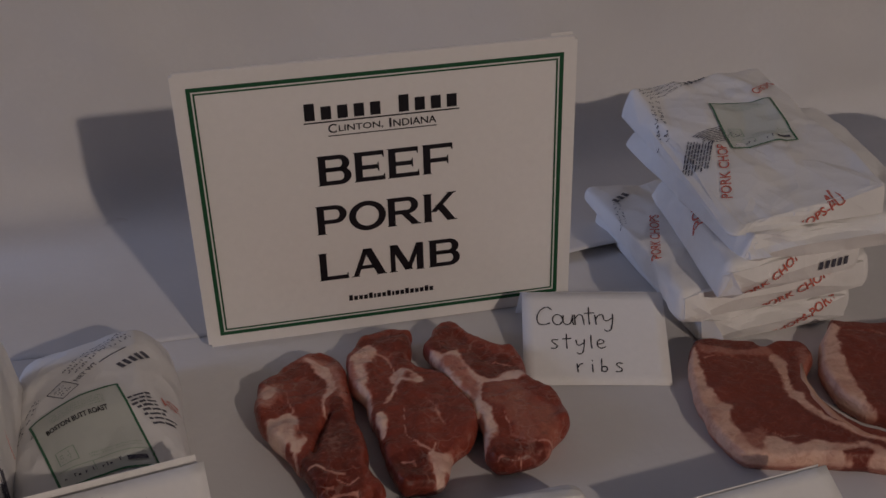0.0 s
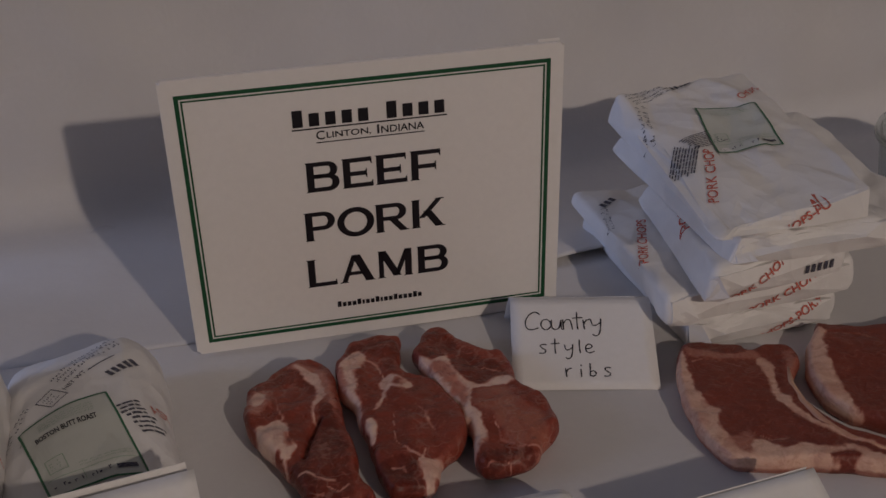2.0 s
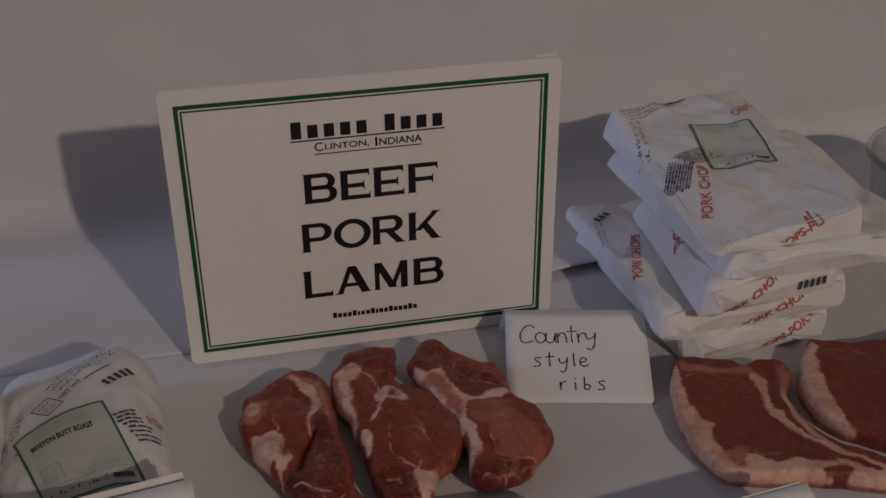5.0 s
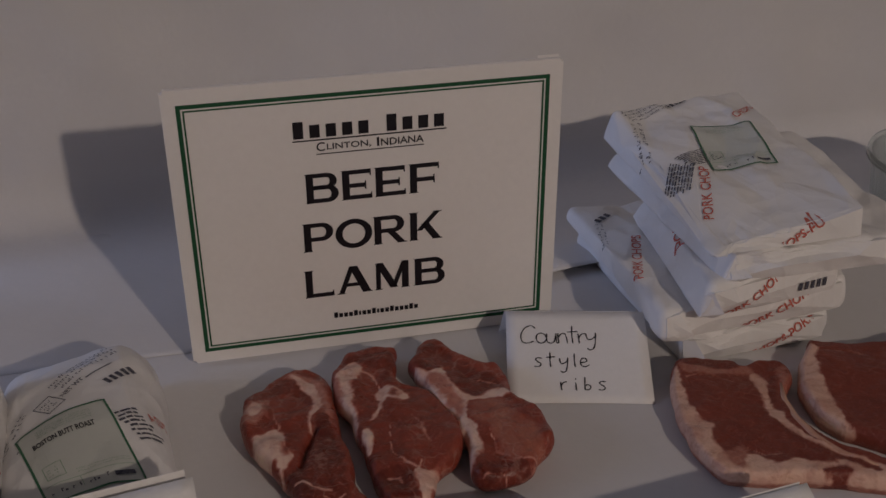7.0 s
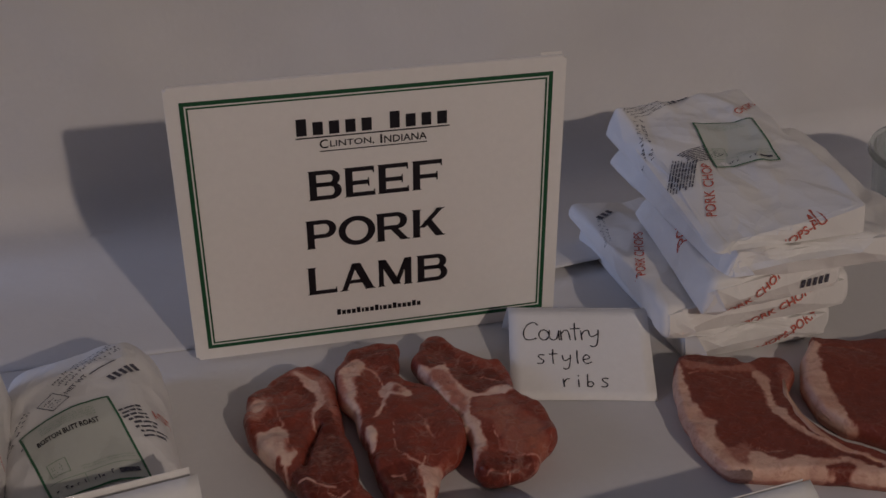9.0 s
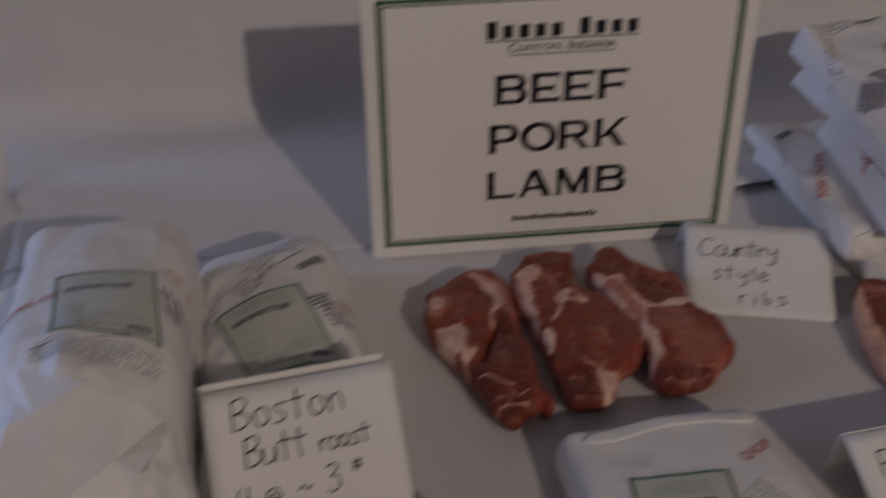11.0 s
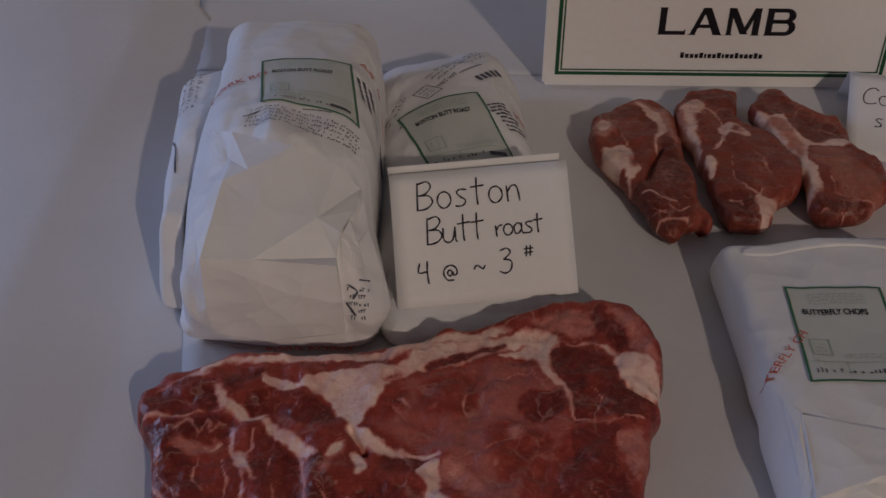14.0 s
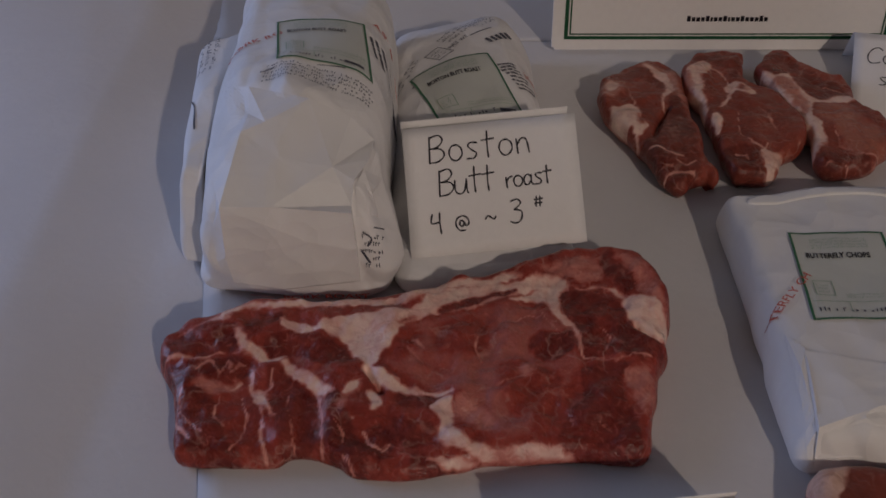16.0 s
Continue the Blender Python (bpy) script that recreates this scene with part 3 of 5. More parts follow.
def capital(p, ch, u, z, w, h=0.0298):
    """One wide bold capital with hairline serifs, its foot at u, z."""
    st, hb, sf = 0.0066, 0.0043, 0.0014
    x0, x1, top = u + sf, u + w, z + h

    def quad(*pts):
        p.add(pts, [tuple(range(len(pts)))])

    def serif(cx, at_top, half):
        y, d = (top, -1) if at_top else (z, 1)
        pts = [(cx - half, y), (cx + half, y), (cx + half - 0.0014, y + d * 0.0012), (cx - half + 0.0014, y + d * 0.0012)]
        quad(*(pts[::-1] if at_top else pts))

    def bowl(a, b, y0, y1):
        ry = (y1 - y0) / 2
        c = b - 1.15 * ry
        arc = [(math.cos(t), math.sin(t)) for t in np.linspace(-math.pi / 2, math.pi / 2, 17)]
        outer = [(a, y0)] + [(c + (b - c) * m, y0 + ry + ry * n) for m, n in arc] + [(a, y1)]
        inner = [(a, y0 + hb)] + [(c + (b - c - st) * m, y0 + ry + (ry - hb) * n) for m, n in arc] + [(a, y1 - hb)]
        k = len(outer)
        p.add(outer + inner, [(i, i + 1, i + 1 + k, i + k) for i in range(k - 1)])

    def slant(xa, ya, xb, yb, wide):
        quad((xa, ya), (xa + wide, ya), (xb + wide, yb), (xb, yb))

    if ch in "BEFPRKL":
        p.bar(x0, z, st, h)
        serif(x0 + st / 2, True, st / 2 + sf)
        serif(x0 + st / 2, False, st / 2 + sf)
    if ch == "B":
        bowl(x0 + st, x1 - 0.0012, z + 0.52 * h - hb / 2, top)
        bowl(x0 + st, x1, z, z + 0.52 * h + hb / 2)
    if ch in "PR":
        bowl(x0 + st, x1 - (0.0024 if ch == "R" else 0), z + (0.40 if ch == "R" else 0.36) * h, top)
    if ch == "R":
        slant(x1 - 0.0085, z, x0 + st + 0.005, z + 0.44 * h, 0.0075)
        serif(x1 - 0.0045, False, 0.0052)
    if ch in "EFL":
        arms = {"E": ((0, 1.0), (0.47, 0.74), (1, 0.97)), "F": ((0.45, 0.80), (1, 1.0)), "L": ((0, 1.0),)}[ch]
        for f, reach in arms:
            y, e = z + f * (h - hb), x0 + st + reach * (x1 - x0 - st)
            p.bar(x0 + st, y, e - x0 - st, hb)
            quad((e - 0.0012, y - (0.0018 if f else 0)), (e + 0.0003, y - (0.0026 if f else 0)), (e, y + hb + (0 if f == 1 else 0.0024)), (e - 0.0012, y + hb + (0 if f == 1 else 0.0014)))
    if ch == "O":
        ring = [(math.cos(t), math.sin(t)) for t in np.linspace(0, 2 * math.pi, 41)]
        mx, my = u + w / 2, z + h / 2
        o = [(mx + w / 2 * m, my + (h / 2 + 0.0006) * n) for m, n in ring]
        i_ = [(mx + (w / 2 - st) * m, my + (h / 2 - hb) * n) for m, n in ring]
        p.add(o + i_, [(k, k + 1, k + 42, k + 41) for k in range(40)])
    if ch == "K":
        slant(x0 + st - 0.001, z + 0.34 * h, x1 - 0.0078, top, 0.0058)
        slant(x1 - 0.0092, z, x0 + st + 0.0035, z + 0.58 * h, 0.0080)
        serif(x1 - 0.0050, True, 0.0048)
        serif(x1 - 0.0048, False, 0.0052)
    if ch == "A":
        mid_ = u + 0.47 * w
        slant(u + 0.0022, z, mid_ - 0.0035, top, 0.0050)
        slant(x1 - 0.0098, z, mid_ - 0.0040, top, 0.0082)
        p.bar(u + 0.26 * w, z + 0.26 * h, 0.46 * w, hb * 0.9)
        serif(u + 0.0046, False, 0.0044)
        serif(x1 - 0.0056, False, 0.0054)
    if ch == "M":
        p.bar(x0 + 0.0005, z, 0.0046, h).bar(x1 - st - sf, z, st, h)
        slant(u + 0.5 * w - 0.0018, z + 0.04 * h, x0 - 0.0002, top, 0.0076)
        slant(u + 0.5 * w - 0.0012, z + 0.04 * h, x1 - st - sf, top, 0.0046)
        serif(x0 + 0.0028, False, 0.0042)
        serif(x1 - st / 2 - sf, False, st / 2 + sf)


for word, z0, spans in (("BEEF", 0.1597, ((0.1165, 0.0308), (0.1496, 0.0284), (0.1803, 0.0293), (0.2124, 0.0286))),
                        ("PORK", 0.1092, ((0.1115, 0.0288), (0.1422, 0.0346), (0.1775, 0.0323), (0.2118, 0.0325))),
                        ("LAMB", 0.0590, ((0.1101, 0.0279), (0.1403, 0.0354), (0.1770, 0.0351), (0.2155, 0.0309)))):
    for ch, (u_, w_) in zip(word, spans):
        pr = Print()
        capital(pr, ch, u_, z0, w_)
        pr.lay("letter", BLACK, sign, FRONT, "bold black capital")
pr = Print()
x_ = 0.1368
for k in range(18):
    w_ = 0.0022 if k in (5, 9) else 0.0036
    pr.bar(x_, 0.0331, w_, 0.0047 if k % 4 else 0.0062)
    x_ += w_ + 0.0012
pr.lay("web_line", BLACK, sign, FRONT)


# ---- cards ----
def folded_card(label, tl, tr, bl, back_rise=0.0, back_drop=None, back_out=0.03):
    """A folded paper card: a written front leaning back and a rear leaf behind it."""
    ob = thing("card", label, "card", Matrix.Translation(tl), "handwritten cards")
    o, r, d = np.array(tl), np.array(tr) - np.array(tl), np.array(bl) - np.array(tl)
    n = np.cross(r, d)
    n = -n / np.linalg.norm(n)
    nu, nv = 13, 11
    v, f = [], []
    for j in range(nv):
        for i in range(nu):
            a, b = i / (nu - 1), j / (nv - 1)
            v.append(r * a + d * b + n * (0.0008 * math.sin(math.pi * a) * (0.3 + b)))
    f = [(j * nu + i, (j + 1) * nu + i, (j + 1) * nu + i + 1, j * nu + i + 1) for j in range(nv - 1) for i in range(nu - 1)]
    front = child("front_leaf", raw("front_leaf", v, f, CARD, True), ob)
    mod = front.modifiers.new("thickness", "SOLIDIFY")
    mod.thickness, mod.offset = 0.0004, 0
    rise = -d / np.linalg.norm(d) * back_rise
    foot = np.array((0, back_out, -tl[2] + 0.004 if back_drop is None else back_drop))
    w = []
    gap = np.array((-0.001, 0.0012, 0.0))
    for j in range(5):
        for i in range(9):
            a, b = i / 8, j / 4
            w.append(gap + rise * (1 - b) + r * (a * 0.97) + foot * b)
    g = [(j * 9 + i, (j + 1) * 9 + i, (j + 1) * 9 + i + 1, j * 9 + i + 1) for j in range(4) for i in range(8)]
    rear = child("rear_leaf", raw("rear_leaf", w, g, CARD, True), ob)
    mod = rear.modifiers.new("thickness", "SOLIDIFY")
    mod.thickness, mod.offset = 0.0004, 0
    wid = np.linalg.norm(r)

    def place(u, vv):
        a, b = u / wid, -vv / np.linalg.norm(d)
        p = np.outer(a, r) + np.outer(b, d) + np.outer(0.0008 * np.sin(np.pi * a) * (0.3 + b) + 0.0006, n)
        return p[:, 0], p[:, 1], p[:, 2]
    return ob, place


card, place = folded_card("white folded card handwritten in black pen before the ribs", (0.230, 0.974, 0.0405), (0.3605, 0.944, 0.0405), (0.2085, 0.8785, 0.003), 0, None, 0.02)
handwriting(Print(), "Country", 0.014, -0.038, 0.0195, 0.00115, 0.04).lay("handwriting", PEN, card, place)
handwriting(Print(), "style", 0.026, -0.065, 0.0160, 0.00115, 0.30).lay("handwriting", PEN, card, place)
handwriting(Print(), "ribs", 0.049, -0.091, 0.0155, 0.00115, 0.48).lay("handwriting", PEN, card, place)

card, place = folded_card("white folded card handwritten in black pen on a roast package", (-0.206, 0.701, 0.094), (-0.067, 0.717, 0.1005), (-0.196, 0.6235, 0.0225), 0.0055, -0.045, 0.016)
handwriting(Print(), "Boston", 0.020, -0.0305, 0.0215, 0.0013, 0.18, 0.02).lay("handwriting", PEN, card, place)
handwriting(Print(), "Butt", 0.026, -0.058, 0.0205, 0.0013, 0.06, 0.03).lay("handwriting", PEN, card, place)
handwriting(Print(), "roast", 0.080, -0.056, 0.0145, 0.0013, 0.08, 0.02).lay("handwriting", PEN, card, place)
pr = handwriting(Print(), "4", 0.018, -0.088, 0.0175, 0.0013)
handwriting(pr, "@", 0.037, -0.0875, 0.0150, 0.0013)
handwriting(pr, "~", 0.061, -0.0855, 0.0150, 0.0013)
handwriting(pr, "3", 0.081, -0.0855, 0.0190, 0.0013)
handwriting(pr, "#", 0.101, -0.0735, 0.0130, 0.0012).lay("handwriting", PEN, card, place)

card, place = folded_card("white folded card with black pen writing beside chops", (0.2585, 0.650, 0.052), (0.389, 0.668, 0.052), (0.275, 0.575, 0.003), 0.001, None, 0.012)
handwriting(Print(), "Pork", 0.018, -0.034, 0.019, 0.0012).lay("handwriting", PEN, card, place)


# ---- wrapped packages ----
def points(text):
    return np.array([[float(v) / 1000 for v in p.split(",")] for p in text.split()])


class Packet:
    """A paper-wrapped packet: a soft block between eight corners, with rounded edges, a swelling top and creased paper."""

    def __init__(self, base, top, radius, amp, seed, hump=((0, 1), (0, 0)), step=0.0026, scale=30, front_amp=1.0, swell=0.004):
        b, t = np.array(base, float), np.array(top, float)
        dims = np.array([0.5 * (np.linalg.norm(b[1] - b[0]) + np.linalg.norm(b[2] - b[3])), 0.5 * (np.linalg.norm(b[3] - b[0]) + np.linalg.norm(b[2] - b[1])), (t[:, 2] - b[:, 2]).mean()])
        n = np.maximum(3, np.round(dims / step)).astype(int)
        quads = []
        for ax in range(3):
            o1, o2 = [(1, 2), (2, 0), (0, 1)][ax]
            I, J = np.meshgrid(np.arange(n[o1]), np.arange(n[o2]), indexing="ij")
            I, J = I.ravel(), J.ravel()
            for side in (0, n[ax]):
                ring = []
                for di, dj in ((0, 0), (1, 0), (1, 1), (0, 1)):
                    p = np.zeros((len(I), 3), int)
                    p[:, ax], p[:, o1], p[:, o2] = side, I + di, J + dj
                    ring.append(p)
                quads.append(np.stack(ring if side else ring[::-1], 1))
        q = np.concatenate(quads)
        key = (q[..., 0] * 4096 + q[..., 1]) * 4096 + q[..., 2]
        uniq, inv = np.unique(key.ravel(), return_inverse=True)
        lat = np.stack([uniq // 4096 // 4096, uniq // 4096 % 4096, uniq % 4096], 1)
        p = lat / n * dims
        r = min(radius, 0.49 * dims[2], 0.49 * dims[0])
        c = np.clip(p, r, dims - r)
        d = p - c
        ln = np.linalg.norm(d, axis=1, keepdims=True)
        nrm = d / np.maximum(ln, 1e-9)
        p = c + nrm * r
        u, v, w = (p / dims).T[:, :, None]

        def face(k):
            return (k[0] * (1 - u) + k[1] * u) * (1 - v) + (k[3] * (1 - u) + k[2] * u) * v
        x = face(b) * (1 - w) + face(t) * w
        vv, ww, uu = v[:, 0], w[:, 0], u[:, 0]
        x[:, 2] += ww * np.interp(vv, hump[0], hump[1]) * (1 - 0.55 * (2 * uu - 1) ** 2)
        x += nrm * (swell * 4 * ww * (1 - ww) * (nrm[:, 2] < 0.9))[:, None]
        a = amp * (1 + (front_amp - 1) * np.clip((0.45 - vv) / 0.3, 0, 1))
        a = a * np.clip(ww * 5, 0, 1)
        f = crumple(x[:, 0] + 0.73 * x[:, 2], x[:, 1] - 0.61 * x[:, 2], scale, seed)
        x += nrm * (a * f)[:, None]
        x[:, 2] = np.maximum(x[:, 2], b[:, 2].min())
        self.origin = b.mean(0)
        self.v = x - self.origin
        self.f = inv.reshape(-1, 4)
        self.tree = BVHTree.FromPolygons([tuple(map(float, p)) for p in self.v], [tuple(map(int, k)) for k in self.f])

    def build(self, label, group):
        ob = thing("package", label, "package", Matrix.Translation(self.origin), group)
        child("wrapping", raw("wrapping", self.v, self.f, WRAP, True), ob)
        self.ob = ob
        return ob

    def onto(self, at, right, up, lift=0.0010, shear=0.0):
        """Lays u, v marks of the plane through a world point on the paper."""
        o = Vector(at) - Vector(self.origin)
        r, w = Vector(right).normalized(), Vector(up).normalized()
        nn = r.cross(w).normalized()

        def place(u, v):
            out = np.zeros((len(u), 3))
            for k in range(len(u)):
                p = o + r * float(u[k] + shear * v[k]) + w * float(v[k])
                hit, normal, _, _ = self.tree.ray_cast(p + nn * 0.2, -nn)
                if hit is None:
                    hit, normal, _, _ = self.tree.find_nearest(p)
                out[k] = hit + nn * lift
            return out[:, 0], out[:, 1], out[:, 2]
        return place

    def top(self, x, y, turn=0, lift=0.0010, shear=0.0):
        a = radians(turn)
        return self.onto((x, y, 0.1), (math.cos(a), math.sin(a), 0), (-math.sin(a), math.cos(a), 0), lift, shear)

    def fold(self, name, outline, at, right, up, lift=0.0022, res=0.003, label="", shape=None):
        """A lap of the wrapping lying on the packet; its outline is in the plane's mm."""
        me = Slab(rounded(points(outline), 4), lambda x, y, d: 0 * x, res, thin=lift, inset=0.0).mesh(name, WRAP)
        p = np.array([q.co for q in me.vertices])
        x, y, z = self.onto(at, right, up, lift)(p[:, 0], p[:, 1])
        nn = Vector(right).normalized().cross(Vector(up).normalized())
        low = p[:, 2] < -1e-6
        co = np.stack([x, y, z], 1) - np.outer(low * (lift + 0.0004), np.array(nn))
        co += np.outer(~low * 0.0007 * facets(p[:, 0], p[:, 1], 45, len(outline)), np.array(nn))
        if shape is not None:
            co += np.outer(shape(p[:, 0], p[:, 1]) * ~low, np.array(nn))
        me.vertices.foreach_set("co", co.ravel())
        me.update()
        return child(name, me, self.ob, label)


def creased_lap(pk, name, corners, panels, at, right, up, label, split=7):
    """Folded paper of flat panels with crisp creases; corners hold two places in the plane and a lift off the packet, in mm."""
    c = points(corners)
    x, y, z = pk.onto(at, right, up, 0.0)(c[:, 0], c[:, 1])
    nn = np.array(Vector(right).normalized().cross(Vector(up).normalized()))
    co = np.stack([x, y, z], 1) + np.outer(c[:, 2], nn)
    verts, faces, seen, edges = [], [], {}, collections.Counter()
    flat = []

    def vert(p, uv):
        key = tuple(np.round(uv * 1e5).astype(int))
        if key not in seen:
            seen[key] = len(verts)
            verts.append(p)
            flat.append(uv)
        return seen[key]
    for word in panels.split():
        i, j, k = map(int, word.split("-"))
        if np.dot(np.cross(co[j] - co[i], co[k] - co[i]), nn) < 0:
            j, k = k, j
        grid = {}
        for s in range(split + 1):
            for t in range(split + 1 - s):
                f = np.array((split - s - t, s, t)) / split
                grid[s, t] = vert(f @ co[[i, j, k]], f @ c[[i, j, k], :2])
        for s in range(split):
            for t in range(split - s):
                faces.append((grid[s, t], grid[s + 1, t], grid[s, t + 1]))
                if s + t < split - 1:
                    faces.append((grid[s + 1, t], grid[s + 1, t + 1], grid[s, t + 1]))
    v, uv = np.array(verts), np.array(flat)
    sx, sy, sz = pk.onto(at, right, up, 0.0)(uv[:, 0], uv[:, 1])
    skin = np.stack([sx, sy, sz], 1)
    gap = (v - skin) @ nn
    v = v + np.outer(np.maximum(0.0009 - gap, 0) + 0.0005 * crumple(uv[:, 0], uv[:, 1], 55, len(corners)), nn)
    for f in faces:
        for k in range(3):
            edges[f[k], f[(k + 1) % 3]] += 1
    rim = [e for e in edges if (e[1], e[0]) not in edges]
    foot = {q: len(v) + n for n, q in enumerate(sorted({q for e in rim for q in e}))}
    low = np.array([skin[q] - 0.0006 * nn for q in sorted(foot)])
    quads = [(b_, a_, foot[a_], foot[b_]) for a_, b_ in rim]
    me = raw(name, np.concatenate([v, low]), faces + quads, WRAP)
    me.polygons.foreach_set("use_smooth", [True] * len(me.polygons))
    me.set_sharp_from_angle(angle=radians(7))
    pk.v, pk.f = np.concatenate([pk.v, v]), [tuple(map(int, f)) for f in pk.f] + [tuple(int(i) + len(pk.v) for i in f) for f in faces]
    pk.tree = BVHTree.FromPolygons([tuple(map(float, q)) for q in pk.v], pk.f)
    return child(name, me, pk.ob, label)


def sticker(pk, x, y, turn, title, seed, w=0.072, h=0.098, shear=0.0):
    """A green-edged shop label with its print."""
    r = random.Random(seed)
    base = Print().bar(-w / 2, -h / 2, w, h, 0.003).lay("label", LABEL, pk.ob, pk.top(x, y, turn, 0.0010, shear), "pale green printed label")
    Print().outline_box(-w / 2, -h / 2, w, h, 0.0018).lay("border", LABEL_GREEN, base, pk.top(x, y, turn, 0.0015, shear))
    if title:
        Print().text(title, -w * 0.38, h * 0.19, w * 0.66, 0.0062, 0.025).lay("print", BLACK, base, pk.top(x, y, turn, 0.0018, shear))
    p = Print()
    p.smudges(-w * 0.42, -h * 0.43, w * 0.84, h * 0.07, 1, r, 0.6)
    p.bar(w * 0.22, -h * 0.42, w * 0.20, h * 0.045).lay("print", STAMP, base, pk.top(x, y, turn, 0.0017, shear))
    p = Print().smudges(-w * 0.30, h * 0.30, w * 0.60, h * 0.13, 4, r, 0.85).smudges(-w * 0.1, -h * 0.27, w * 0.55, h * 0.06, 2, r, 0.85)
    p.outline_box(-w * 0.40, -h * 0.24, w * 0.20, h * 0.17, 0.0007).smudges(-w * 0.37, -h * 0.21, w * 0.14, h * 0.11, 3, r, 0.7)
    p.bar(-w * 0.45, -h * 0.31, w * 0.9, 0.0006).bar(-w * 0.1, -h * 0.42, 0.0005, h * 0.11).lay("print", PALE_GREEN, base, pk.top(x, y, turn, 0.0017, shear))


def small_print(pk, x, y, turn, w, h, rows, seed, fill=0.9, ink=None):
    Print().smudges(-w / 2, -h / 2, w, h, rows, random.Random(seed), fill).lay("stamp", ink or STAMP, pk.ob, pk.top(x, y, turn))


def dense_print(pk, x, y, turn, w, h, rows, seed):
    Print().words(-w / 2, -h / 2, w, h, rows, random.Random(seed)).lay("stamp", STAMP, pk.ob, pk.top(x, y, turn))


def red_words(pk, text, x, y, turn, w, h, lift=0.0012):
    Print().text(text, -w / 2, -h / 2, w, h, 0.008).lay("stamp", RED, pk.ob, pk.top(x, y, turn, lift))


def name_blocks(pk, x, y, turn, w, h, count, ink=None):
    plain_word(Print(), -w / 2, -h / 2, w, h, count, 1.0).lay("stamp", ink or STAMP, pk.ob, pk.top(x, y, turn))


X_, SLOPE = (1, 0, 0), (0, 0.72, 0.69)

# tall roast with its folded end to the front
tall = Packet(((-0.372, 0.594, 0.002), (-0.210, 0.588, 0.002), (-0.224, 0.940, 0.002), (-0.366, 0.945, 0.002)),
              ((-0.340, 0.590, 0.104), (-0.216, 0.588, 0.106), (-0.232, 0.914, 0.124), (-0.362, 0.917, 0.124)), 0.022, 0.0032, 21,
              ((0, 0.12, 0.25, 0.38, 0.7, 1), (0, 0.020, 0.036, 0.040, 0.022, 0)), 0.0024, 24, 2.6, 0.003)
tall.build("tall roast wrapped in creased white butcher paper", "roast packages")
mid = (-0.280, 0.600, 0.118)


creased_lap(tall, "end_fold", "-68,86,3 -40,76,7 10,62,8 41,49,8 58,33,9 56,15,13 46,-2,5 44,-20,3 45,-27,13 -14,-24,15 -50,-25,13 -40,35,13 -22,43,12 -38,53,4 -66,66,1 -71,40,0.8 -60,0,0.8 -56,-27,1 "
            "-60,-36,1 -52,-56,10 -51,-72,5 -12,-77,5 47,-70,4 47,-50,9 12,-46,12 -72,-62,0.8 -66,-73,0.8 30,8,4 -3,8,7",
            "0-1-13 1-12-13 1-2-12 2-28-12 2-27-28 2-3-27 3-4-27 4-5-27 5-6-27 6-7-27 7-8-9 7-9-27 27-9-28 28-9-10 28-10-11 12-28-11 13-12-11 0-13-14 14-13-15 13-11-15 15-11-16 11-10-16 16-10-17 "
            "10-9-24 9-8-24 8-23-24 23-22-24 22-21-24 21-20-24 20-19-24 19-10-24 10-19-18 17-10-18 17-18-25 18-19-25 19-26-25 19-20-26", mid, X_, SLOPE, "folded paper end with crisp creases")
creased_lap(tall, "side_fold", "58,31,2 64,6,1 58,-8,10 62,-24,2 48,-28,1 47,-6,2 52,8,9", "0-6-1 1-6-2 2-6-5 2-5-3 3-5-4", mid, X_, SLOPE, "tucked triangular paper corner", 4)
sticker(tall, -0.2725, 0.755, 0, "BOSTON BUTT ROAST", 1, 0.075, 0.090, -0.16)
red_words(tall, "PORK RO", -0.331, 0.767, 22, 0.048, 0.0075)
red_words(tall, "AST", -0.228, 0.812, -6, 0.018, 0.006)
small_print(tall, -0.268, 0.692, -5, 0.085, 0.024, 5, 12, 0.75)
dense_print(tall, -0.224, 0.770, -75, 0.035, 0.018, 4, 13)
Print().bar(-0.045, 0, 0.012, 0.0013).bar(0.0, 0.002, 0.022, 0.0010).lay("stamp", STAMP, tall.ob, tall.top(-0.27, 0.704, 8))
Print().text("PORK ROAST", -0.012, 0, 0.066, 0.006, 0.02).bar(-0.040, 0.001, 0.02, 0.0010).lay("stamp", RED, tall.ob, tall.onto((-0.280, 0.59, 0.012), X_, (0, 0.05, 1), 0.0060))
Print().stroke([(0.052, -0.038), (0.058, -0.042), (0.055, -0.047)], 0.0012).stroke([(0.060, -0.034), (0.066, -0.033)], 0.0010).stroke([(0.050, -0.050), (0.056, -0.058)], 0.0015).smudges(0.051, -0.062, 0.016, 0.024, 5, random.Random(14), 0.5).lay("stamp", STAMP, tall.ob, tall.onto(mid, X_, SLOPE, 0.0016))

